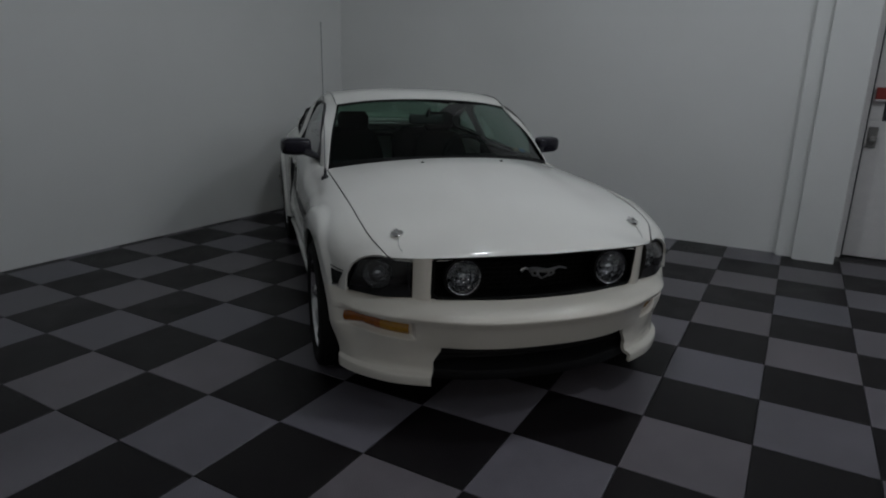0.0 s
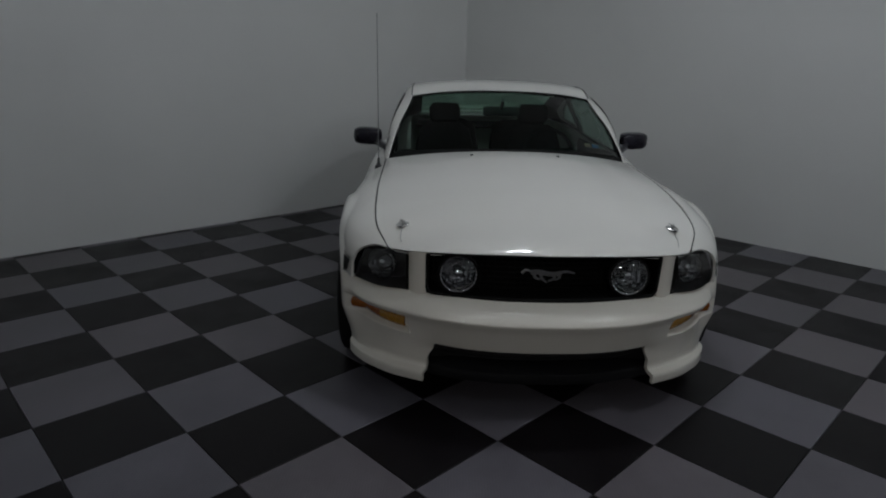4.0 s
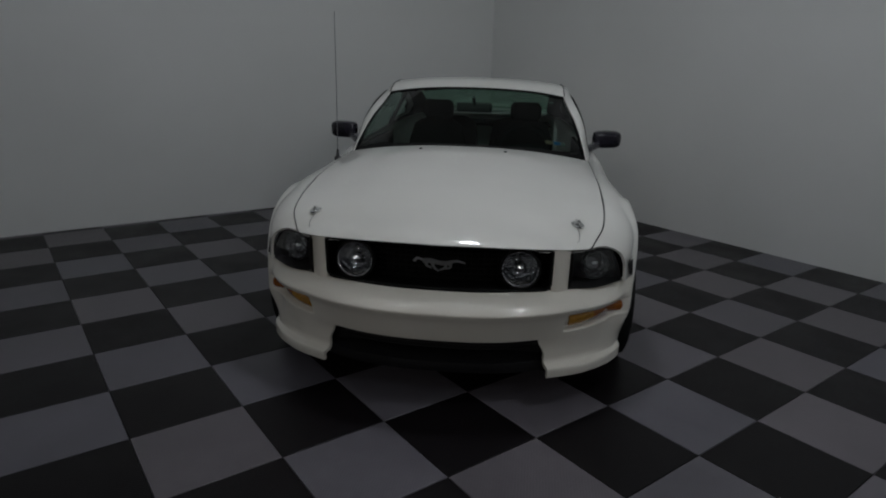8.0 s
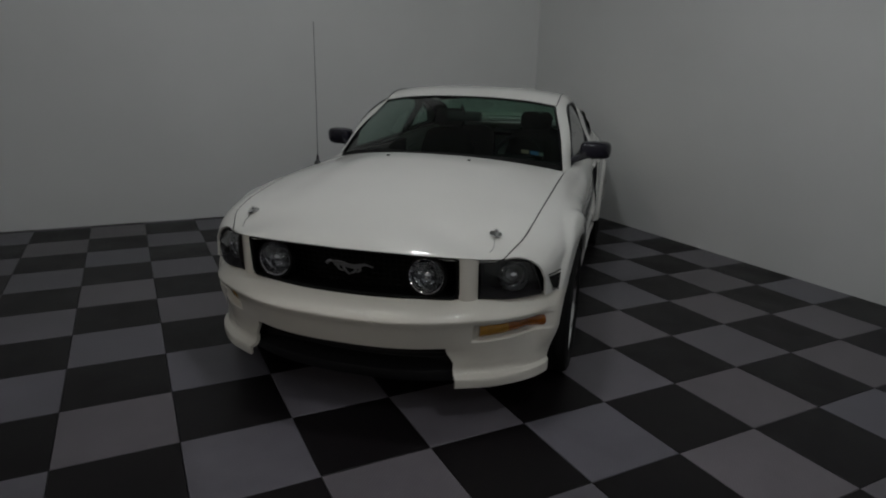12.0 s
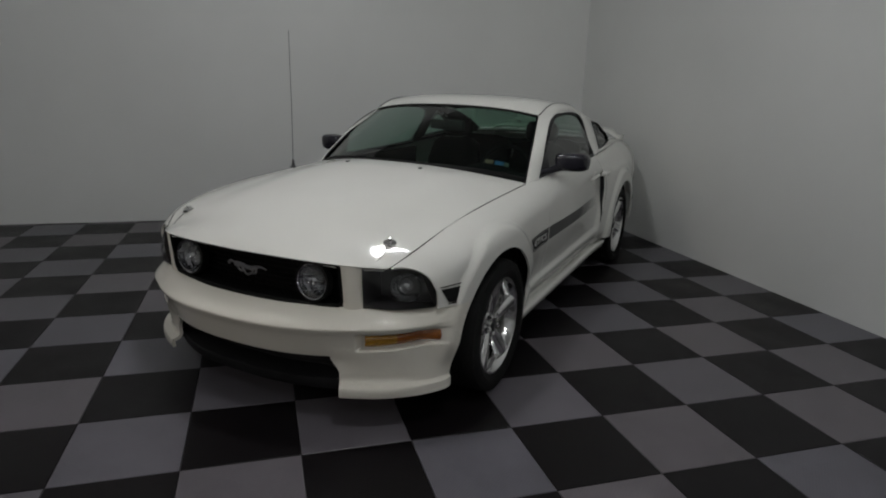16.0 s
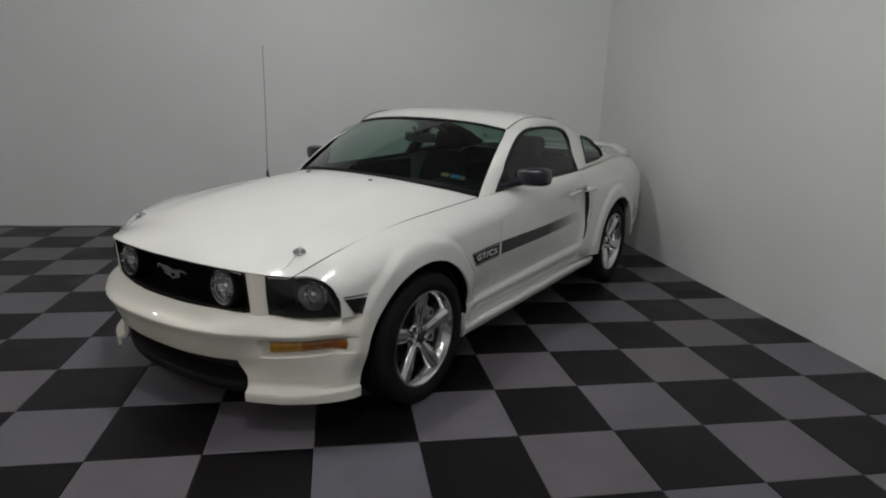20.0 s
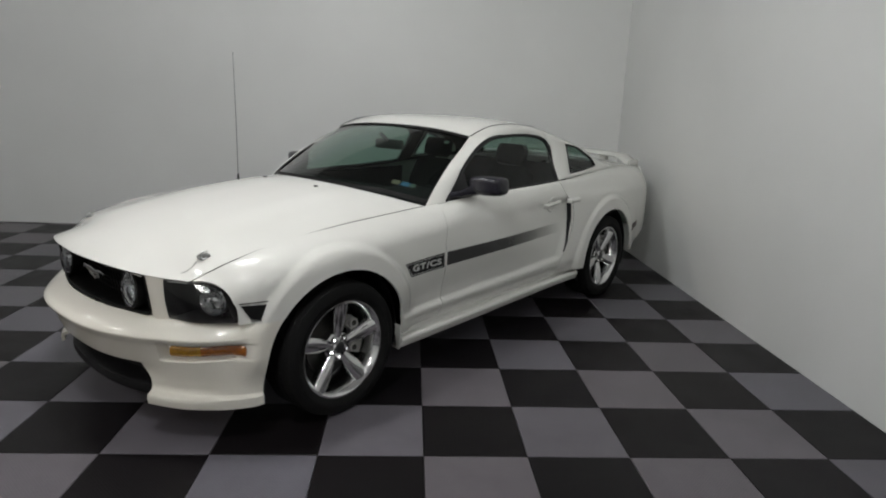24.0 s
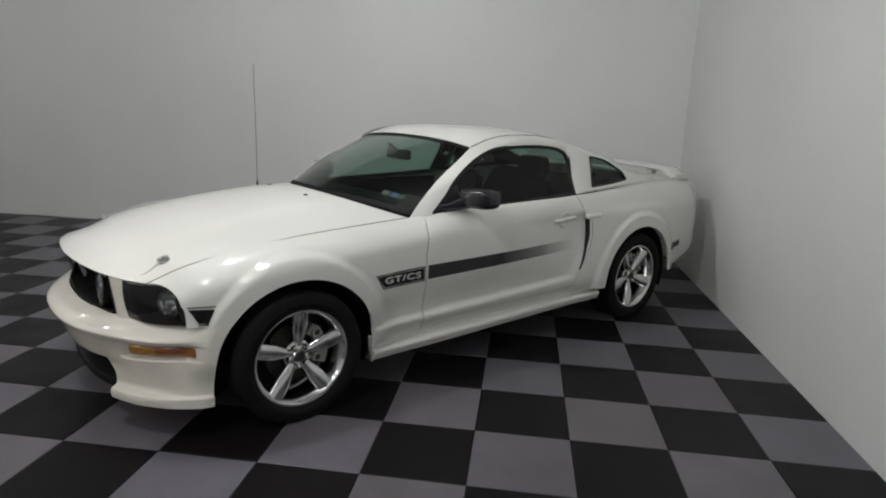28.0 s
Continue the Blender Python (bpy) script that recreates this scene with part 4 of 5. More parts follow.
DLO_UP = [(-0.824, 0.787, 0.942), (-0.905, 0.771, 1.012), (-1.015, 0.753, 1.116), (-1.180, 0.721, 1.217), (-1.362, 0.691, 1.281), (-1.52, 0.682, 1.298), (-1.69, 0.677, 1.303), (-1.87, 0.674, 1.296), (-1.985, 0.677, 1.279), (-2.050, 0.684, 1.250), (-2.072, 0.696, 1.210)]
DLO_BACK = [(-2.072, 0.696, 1.210), (-2.055, 0.746, 1.10), (-2.036, 0.810, 0.984)]
for side in (1, -1):
    # pillar and rail over the door glass
    inner = np.concatenate([curve([(-0.690, 0.752, 0.930), (-0.745, 0.739, 0.985), (-0.940, 0.692, 1.130), (-1.105, 0.649, 1.219), (-1.235, 0.617, 1.296)], 26)[:-1], rail_l[: 24] + [0, 0.003, 0.002]])
    outer = curve(DLO_UP, len(inner))
    strip = ruled(inner, outer, 9, 0.016, (0, 0.75, 0.55))
    slim = np.array([0.35 + 0.65 * smooth(-1.15, -1.45, q[0]) for q in inner])[None, :, None]
    strip = ruled(inner, outer, 9) * (1 - slim) + strip * slim
    panel("window_pillar", flipped(strip, side), PAINT, car, depth=0.006)
    foot = [[q, q + np.array([0.018, 0.001, -0.022]), q + np.array([0.030, -0.004, -0.045])] for q in strip[:, 0]]
    panel("pillar_foot", flipped(foot, side), PAINT, car, depth=0.006)
    panel("pillar_trim", flipped(strip - [0, 0.016, 0.012], side), CABIN, car, depth=0)
    # door glass with its black seal
    low = curve([(-0.838, 0.778, 0.946), (-1.2, 0.797, 0.956), (-1.6, 0.806, 0.966), (-2.034, 0.810, 0.984)], 40)
    up = curve(DLO_UP, 90)
    tops = np.array([[x, np.interp(-x, -up[:, 0], up[:, 1]), np.interp(-x, -up[:, 0], up[:, 2])] for x in np.linspace(-0.839, -2.068, 40)])
    panel("door_glass", flipped(ruled(low, tops, 12, 0.010, (0, 1, 0.2)) - np.array([0, 0.018, 0]), side), SIDE_GLASS, car, depth=0)
    part("window_seal", tube(flipped(np.concatenate([low, curve(DLO_BACK, 12)[::-1], curve(DLO_UP, 60)[::-1]]) + np.array([0, -0.011, -0.002]), side), 0.014, 6), BLACK_TRIM, car, smooth=True)
    # C pillar as a ring round the quarter window
    q1, q2, q3, q4 = (np.array(q) for q in ((-2.300, 0.700, 1.222), (-2.560, 0.731, 1.146), (-2.662, 0.770, 1.054), (-2.236, 0.795, 1.020)))
    hole = np.concatenate([curve([q4, (q4 + q1) / 2 + [0.004, 0.004, 0], q1], 14), curve([q1, (q1 * 0.5 + q2 * 0.5) + [0, 0.006, 0.014], q2], 22)[1:], curve([q2, (q2 + q3) / 2 + [-0.016, 0.004, 0.002], q3], 10)[1:], curve([q3, (q3 + q4) / 2 + [0, 0.006, -0.003], q4], 22)[1:]])
    outer = np.concatenate([curve([(-2.044, 0.814, 0.982), (-2.062, 0.747, 1.10), (-2.084, 0.698, 1.215), (-2.062, 0.672, 1.272), (-2.0, 0.608, 1.344)], 14),
                            curve([(-2.0, 0.608, 1.344), (-2.18, 0.601, 1.312), (-2.36, 0.592, 1.274), (-2.68, 0.596, 1.197), (-3.02, 0.604, 1.076)], 22)[1:],
                            curve([(-3.02, 0.604, 1.076), (-3.10, 0.65, 1.045), (-3.16, 0.741, 1.020)], 10)[1:],
                            curve([(-3.16, 0.741, 1.020), (-2.6, 0.792, 1.007), (-2.044, 0.814, 0.982)], 22)[1:]])
    ring = ruled(outer, hole, 10, 0.010, (0, 1, 0.3))
    panel("rear_pillar", flipped(ring, side), PAINT, car, depth=0.0)
    panel("rear_pillar_trim", flipped(ring[:-2] - [0, 0.022, 0.006], side), CABIN, car, depth=0)
    qn = len(hole)
    cen = hole.mean(0)
    panel("quarter_glass", flipped(ruled(hole - [0, 0.006, 0], np.repeat([cen - [0, 0.006, 0]], qn, 0), 4), side), SIDE_GLASS, car, depth=0)
    part("glass_seal", tube(flipped(hole, side), 0.008, 6), BLACK_TRIM, car, smooth=True)

# cowl under the screen
cowl = ruled(np.array([(-0.64 + 0.22 * (1 - abs(v)**2.2), 0.75 * v, 0.915 + 0.07 * (1 - v * v)) for v in np.linspace(-1, 1, N)]), curve(ws_base, N) + [0.005, 0, -0.006], 4)
panel("cowl", cowl, BLACK_DEEP, car, depth=0.004)

# deck, rear spoiler, tail
deck = []
for i, u in enumerate(np.linspace(0, 1, 18)):
    row = []
    for v in np.linspace(-1, 1, 33):
        b = curve(rw_base, 33)[int(round((v + 1) * 16))]
        xe = -3.73 + 0.05 * v * v
        x = b[0] * (1 - u) + xe * u
        ze = belt_z(x) + 0.006
        z = ze + (0.036 * (1 - u) + 0.03) * (1 - abs(v)**2.4)
        z = (b[2] - 0.008) * (1 - smooth(0, 0.3, u)) + z * smooth(0, 0.3, u)
        row.append((x, v * np.interp(u, [0, 0.3, 1], [0.60, belt_y(x) - 0.006, belt_y(x) - 0.006]), z))
    deck.append(row)
panel("boot_lid", deck, PAINT, car, depth=0.014)
spoiler = []
for v in np.linspace(-1, 1, 41):
    y = 0.70 * v
    drop = 0.052 * smooth(0.80, 1.0, abs(v))
    lift = 1.072 + 0.020 * (1 - v * v) - drop
    xo = -3.60 + 0.10 * v * v
    sec = [(0.07, -0.004), (0.05, 0.010), (0.0, 0.022), (-0.10, 0.026), (-0.155, 0.020), (-0.165, 0.008), (-0.15, -0.008), (-0.05, -0.006), (0.05, -0.012), (0.07, -0.004)]
    spoiler.append([(xo + dx, y, lift + dz) for dx, dz in sec])
tail_wing = panel("rear_spoiler", spoiler, PAINT, car, "white rear spoiler", depth=0, out=(-3.6, 0, 1.08))
for side in (1, -1):
    part("end_cap", box(bmesh.new(), -3.66, -3.46, side * 0.70 - 0.012, side * 0.70 + 0.012, 1.005, 1.055, 0.01), PAINT, tail_wing, smooth=True)
part("spoiler_foot", box(bmesh.new(), -3.64, -3.56, -0.42, -0.36, 1.02, 1.10, 0.01), PAINT, tail_wing)
part("spoiler_foot", box(bmesh.new(), -3.64, -3.56, 0.36, 0.42, 1.02, 1.10, 0.01), PAINT, tail_wing)
rows = []
for y in np.linspace(-0.705, 0.705, 31):
    q = abs(y) / 0.705
    rows.append([(-3.765 - dx + 0.07 * q**3, y, z) for dx, z in ((-0.03, 1.0), (0.0, 0.97), (0.01, 0.80), (0.03, 0.66), (0.06, 0.60), (0.06, 0.47), (0.02, 0.42))])
panel("rear_bumper", rows, PAINT, car, depth=0.016, out=(-3, 0, 0.6))
for side in (1, -1):
    for k in range(3):
        part("tail_lamp", box(bmesh.new(), -3.80, -3.74, side * (0.36 + 0.105 * k) - 0.045, side * (0.36 + 0.105 * k) + 0.045, 0.79, 0.95, 0.012), RED_LENS, car)
    rows = []
    for x in np.linspace(-3.125, -3.30, 8):
        rows.append([(x, side_y(x, z) + 0.004, z) for z in np.linspace(0.500, 0.545, 5) - 0.09 * (x + 3.21)])
    panel("rear_marker", flipped(rows, side), RED_LENS, car, "dark smoked side marker", depth=0.006)

# underbody and cabin
part("underbody", boxed(-3.6, 0.70, -0.60, 0.60, 0.20, 0.30, 0.02), BLACK_TRIM, car)
part("underbody", boxed(-2.3, -0.42, -0.82, 0.82, 0.215, 0.30, 0.02), BLACK_TRIM, car)
part("firewall", boxed(-0.66, -0.60, -0.74, 0.74, 0.30, 0.90), BLACK_TRIM, car)
part("engine_cover", boxed(-0.60, 0.55, -0.52, 0.52, 0.30, 0.70, 0.05), BLACK_TRIM, car)
rows = []
for y in np.linspace(-0.72, 0.72, 25):
    hood_lift = 0.035 * smooth(0.20, 0.30, y) * smooth(0.56, 0.46, y)
    rows.append([(-0.68, y, 0.925), (-0.80, y, 0.945 + hood_lift * 0.3), (-0.98, y, 0.945 + hood_lift), (-1.10, y, 0.92 + hood_lift), (-1.16, y, 0.84), (-1.12, y, 0.62)])
panel("dashboard", rows, CABIN, car, "black dashboard", depth=0.01, out=(-1.0, 0, 0.5))
for side in (1, -1):
    part("door_trim", boxed(-2.06, -0.90, min(side * 0.79, side * 0.76), max(side * 0.79, side * 0.76), 0.31, 0.942, 0.01), CABIN, car)
    part("kick_trim", boxed(-0.90, -0.70, min(side * 0.75, side * 0.72), max(side * 0.75, side * 0.72), 0.31, 0.90, 0.01), CABIN, car)


def seat_shell(pts, half, thick):
    bm = bmesh.new()
    rings = []
    for k, (x, z, w) in enumerate(pts):
        nxt, prv = pts[min(k + 1, len(pts) - 1)], pts[max(k - 1, 0)]
        d = Vector((nxt[0] - prv[0], 0, nxt[1] - prv[1])).normalized()
        nrm = Vector((-d.z, 0, d.x))
        ring = []
        for a in np.linspace(0, 2 * math.pi, 16, endpoint=False):
            c, s = math.cos(a), math.sin(a)
            e = 0.6
            yy = half * w * math.copysign(abs(c)**e, c)
            tt = thick * math.copysign(abs(s)**e, s) * (0.8 + 0.4 * abs(c))
            ring.append(bm.verts.new((x + nrm.x * tt, yy, z + nrm.z * tt)))
        rings.append(ring)
    for a, b in zip(rings, rings[1:]):
        for i in range(16):
            bm.faces.new((a[i], a[(i + 1) % 16], b[(i + 1) % 16], b[i]))
    bm.faces.new(rings[0])
    bm.faces.new(rings[-1])
    return bm


for side in (1, -1):
    seat = part("front_seat", seat_shell([(-1.30, 0.55, 0.9), (-1.36, 0.585, 1.0), (-1.6, 0.56, 1.0), (-1.78, 0.53, 0.95)], 0.25, 0.07), CABIN, car, "black front seat", smooth=True)
    back = part("backrest", seat_shell([(-1.76, 0.52, 0.95), (-1.82, 0.70, 1.0), (-1.88, 0.90, 1.0), (-1.92, 1.03, 0.85), (-1.93, 1.07, 0.6)], 0.24, 0.055), CABIN, seat, smooth=True)
    head = part("headrest", seat_shell([(-1.92, 1.09, 0.8), (-1.93, 1.12, 1.0), (-1.95, 1.20, 1.0), (-1.955, 1.235, 0.8)], 0.13, 0.045), CABIN, seat, smooth=True)
    seat.location = (-0.14, side * 0.37, -0.03)
    part("rear_seat", seat_shell([(-2.38, 0.62, 1.0), (-2.50, 0.80, 1.0), (-2.60, 0.98, 0.9), (-2.62, 1.02, 0.6)], 0.27, 0.07), CABIN, car, smooth=True).location = (0, side * 0.32, 0)
part("parcel_shelf", boxed(-3.12, -2.60, -0.62, 0.62, 0.96, 0.985, 0.008), CABIN, car)
part("cabin_floor", boxed(-2.6, -0.70, -0.74, 0.74, 0.30, 0.34), CABIN, car)
part("console", boxed(-2.0, -1.1, -0.10, 0.10, 0.34, 0.66, 0.03), CABIN, car)
wheel_pts = [(-1.30 - 0.09 * math.sin(a) * 0.45, 0.37 + 0.18 * math.cos(a), 0.90 + 0.17 * math.sin(a)) for a in np.linspace(0, 2 * math.pi, 37)]
steer = part("steering_wheel", tube(wheel_pts, 0.015, 8), CABIN, car, smooth=True)
part("steering_hub", tube([(-1.12, 0.37, 0.84), (-1.29, 0.37, 0.90)], 0.05, 12), CABIN, steer)
for a in (0.2, math.pi - 0.2, -math.pi / 2):
    part("steering_spoke", tube([(-1.29, 0.37, 0.90), (-1.30 - 0.04 * math.sin(a), 0.37 + 0.17 * math.cos(a), 0.90 + 0.16 * math.sin(a))], 0.013, 6), CABIN, steer)
rv = part("rear_view_mirror", boxed(-1.155, -1.115, -0.125, 0.125, 1.172, 1.238, 0.018), BLACK_PLASTIC, car, smooth=True)
part("mirror_stem", tube([(-1.13, 0, 1.22), (-1.05, 0, 1.28)], 0.012, 8), BLACK_PLASTIC, rv)

# stickers low in the screen
for y0, y1, mat, name in ((0.485, 0.532, STICKER_YELLOW, "sticker"), (0.542, 0.592, STICKER_BLUE, "sticker"), (0.597, 0.625, STICKER_WHITE, "sticker")):
    rows = []
    for y in np.linspace(y0, y1, 4):
        f = (y / 0.737 * 0.5 + 0.5) * (N - 1)
        c0 = int(f)
        k = f - c0
        lo = screen[3, c0] * (1 - k) + screen[3, c0 + 1] * k
        hi = screen[4, c0] * (1 - k) + screen[4, c0 + 1] * k
        rows.append([lo + [-0.006, 0, -0.006], (lo + hi) / 2 + [-0.006, 0, -0.006], hi + [-0.006, 0, -0.006]])
    panel(name, rows, mat, windscreen, depth=0)
rows = [[screen[17, c] + [-0.005, 0, -0.005], screen[18, c] + [-0.005, 0, -0.005]] for c in (36, 37)]
panel("sticker", rows, STICKER_WHITE, windscreen, depth=0)

# door mirrors
for side in (1, -1):
    body = []
    for y, s in ((0.818, 0.40), (0.822, 0.70), (0.832, 0.86), (0.845, 0.94), (0.90, 1.0), (0.96, 0.98), (0.988, 0.90), (1.003, 0.74), (1.010, 0.45), (1.012, 0.03)):
        ring = []
        for a in np.linspace(0, 2 * math.pi, 33):
            c, sn = math.cos(a), math.sin(a)
            ex = 0.55
            x = -1.045 + 0.058 * s * math.copysign(abs(c)**ex, c) - 0.30 * (y - 0.85) + 0.028 * s * (c > 0) * (0.5 + 0.5 * sn) * abs(c)
            z = 1.029 + 0.058 * s * math.copysign(abs(sn)**ex, sn)
            ring.append((x, y, z))
        body.append(ring)
    mir = panel("door_mirror", flipped(body, side), MIRROR_CAP, car, "black door mirror", depth=0, out=(-1.06, side * 0.91, 1.02))
    arm = []
    for y, cx, hx, z0, z1 in ((0.762, -0.925, 0.085, 0.948, 0.992), (0.785, -0.945, 0.080, 0.951, 0.996), (0.810, -0.975, 0.072, 0.958, 1.004), (0.835, -1.010, 0.066, 0.966, 1.026), (0.865, -1.042, 0.052, 0.972, 1.045)):
        ring = []
        for a in np.linspace(0, 2 * math.pi, 25):
            c, sn = math.cos(a), math.sin(a)
            ring.append((cx + hx * math.copysign(abs(c)**0.75, c), y, (z0 + z1) / 2 + (z1 - z0) / 2 * math.copysign(abs(sn)**0.6, sn)))
        arm.append(ring)
    panel("mirror_arm", flipped(arm, side), MIRROR_CAP, mir, depth=0, out=(-0.98, side * 0.81, 0.98))
    rows = [[(-1.106 - 0.30 * (y - 0.85), y, 1.029 + 0.046 * k) for k in (-1, -0.8, 0, 0.8, 1)] for y in np.linspace(0.842, 0.985, 6)]
    panel("mirror_glass", flipped(rows, side), CHROME, mir, depth=0.003, out=(-1.0, side * 0.91, 1.029))
    # sail in the window corner
    tri = [[(-0.845, 0.782, 0.947), (-0.845, 0.782, 0.952)], [(-0.90, 0.780, 0.951), (-0.90, 0.763, 1.000)], [(-1.0, 0.785, 0.955), (-1.0, 0.752, 1.090)], [(-1.03, 0.787, 0.956), (-1.03, 0.751, 1.092)]]
    panel("mirror_sail", flipped(tri, side), BLACK_PLASTIC, mir, depth=0.01)
    # door handle over a round cup
    rows = []
    for x in np.linspace(-1.775, -2.000, 16):
        lift = smooth(-1.775, -1.80, x) * smooth(-2.0, -1.975, x)
        zm = 0.832 - 0.06 * (x + 1.89)
        rows.append([(x, side_y(x, z) + 0.003 + 0.024 * math.sin(math.pi * j / 6) ** 0.5 * lift, z) for j, z in enumerate(np.linspace(zm - 0.016, zm + 0.016, 7))])
    handle = panel("door_handle", flipped(rows, side), PAINT, car, depth=0.006)
    cup = []
    for r, d in ((1.15, 0.001), (1.0, 0.007), (0.9, 0.004), (0.6, 0.0012), (0.3, 0.0008), (0.02, 0.0008)):
        ring = [(-1.875 + 0.047 * r * math.cos(a), 0.83 + 0.047 * r * math.sin(a)) for a in np.linspace(0, 2 * math.pi, 29)]
        cup.append([(x, side_y(x, z) + d, z) for x, z in ring])
    panel("handle_cup", flipped(cup, side), PAINT, handle, depth=0)

    # side stripe, badge plate and fender flash
    rows = []
    for x in np.linspace(-0.710, -2.0, 50):
        t = (x + 0.710) / -1.29
        z0, z1 = 0.606 + 0.018 * t, 0.684 + 0.006 * t
        rows.append([(x, side_y(x, z) + 0.0016, z) for z in np.linspace(z0, z1, 5)])
    panel("side_stripe", flipped(rows, side), STRIPE_FADE, car, "black stripe that fades out along the door", depth=0)
    rows = []
    for t in np.linspace(0, 1, 16):
        row = []
        for k in range(5):
            x = (-0.362 - 0.048 * (1 - k / 4)) * (1 - t) - 0.690 * t
            z = (0.596 + 0.078 * k / 4) * (1 - t) + (0.600 + 0.084 * k / 4) * t
            row.append((x, side_y(x, z) + 0.0016, z))
        rows.append(row)
    plate = panel("badge_plate", flipped(rows, side), DECAL, car, "black badge panel with silver letters", depth=0)
    grid = np.array(rows)
    rim_line = np.concatenate([grid[:, 0], grid[-1, 1:], grid[::-1, -1][1:], grid[0, ::-1][1:]])
    mid = grid.mean(axis=(0, 1))
    rim_in = mid + (rim_line - mid) * np.array([0.965, 1.0, 0.84])
    rim_out = mid + (rim_line - mid) * np.array([0.945, 1.0, 0.77])
    edge = np.array([[(x, side_y(x, z) + 0.0024, z) for x, _, z in ln] for ln in (rim_in, rim_out)])
    panel("plate_border", flipped(edge, side), BADGE_GREY, plate, depth=0)
    rows = []
    for t in np.linspace(0, 1, 8):
        rows.append([((0.546 - 0.036 * (1 - k / 4)) * (1 - t) + (0.446 + 0.030 * (1 - k / 4)) * t, 0, 0.576 + 0.064 * k / 4 - 0.004 * t) for k in range(5)])
    rows = [[(x, side_y(x, z) + 0.0048, z) for x, _, z in r] for r in rows]
    flash = panel("fender_flash", flipped(rows, side), DECAL, car, "black fender flash", depth=0)
    for x0, x1, z in ((0.550, 0.440, 0.646), (0.512, 0.474, 0.567)):
        rows = [[(x, side_y(x, zz) + 0.0048, zz) for zz in (z, z + 0.005)] for x in np.linspace(x0, x1, 10)]
        panel("flash_line", flipped(rows, side), DECAL, flash, depth=0)
    font = bpy.data.curves.new("badge_text", "FONT")
    font.body = "GT/CS"
    font.size, font.extrude, font.align_x, font.align_y = 0.047, 0.0012, "CENTER", "CENTER"
    font.space_character, font.offset = 1.14, 0.0014
    text_ob = new("badge_text", font)
    text_me = text_ob.to_mesh().copy()
    bpy.data.objects.remove(text_ob)
    for vtx in text_me.vertices:
        x = -0.540 - side * vtx.co.x * 1.66
        z = 0.638 + vtx.co.y
        vtx.co = (x, side * (side_y(x, z) + 0.0022 + vtx.co.z), z)
    mesh_part("badge_letters", text_me, BADGE_GREY, plate, "silver letters")

# hood pins and washer jets
for side in (1, -1):
    px, py = 0.568, side * 0.600
    pz = hood_height(px, py) + 0.003
    pin = part("hood_pin", lathe([(0.001, 0.004), (0.030, 0.004), (0.034, 0.001), (0.034, -0.006)], 24), CHROME, car, "chrome hood pin with a wire lanyard", smooth=True)
    pin.location = (px, py, pz)
    pin.rotation_euler = (radians(-10 * side), radians(9), 0)
    pin.scale = (0.86, 0.86, 0.86)
    part("pin_post", lathe([(0.001, 0.026), (0.006, 0.024), (0.007, 0.0)], 12), CHROME, pin, smooth=True)
    part("pin_clip", tube([(-0.03, -0.012, 0.014), (0.0, -0.006, 0.016), (0.03, 0.0, 0.016), (0.034, 0.012, 0.014), (0.02, 0.014, 0.013), (-0.02, 0.008, 0.013)], 0.003, 6), CHROME, pin, smooth=True)
    line_pts = []
    for t in np.linspace(0, 1, 14):
        x = px + 0.03 + 0.072 * t
        y = py + side * (0.012 * math.sin(t * 2.6) - 0.010 * t)
        z = hood_height(x, y) + 0.005 - 0.004 * t
        line_pts.append((x, y, z))
    part("lanyard", tube(line_pts, 0.0011, 6), DULL_METAL, car)
    jz = hood_height(-0.314, 0.247)
    part("washer_jet", boxed(-0.325, -0.303, side * 0.247 - 0.008, side * 0.247 + 0.008, jz - 0.012, jz + 0.006, 0.003), BLACK_TRIM, car)

# aerial
mast = part("aerial", tube([(-0.462, -0.792, 0.915), (-0.462, -0.792, 1.30), (-0.458, -0.795, 1.765)], 0.0028, 8, 0.0020), DULL_METAL, car, "thin metal aerial mast")
part("aerial_foot", lathe([(0.001, 0.06), (0.006, 0.055), (0.010, 0.02), (0.022, 0.008), (0.024, -0.01)], 16), BLACK_PLASTIC, mast, smooth=True).location = (-0.462, -0.792, 0.905)


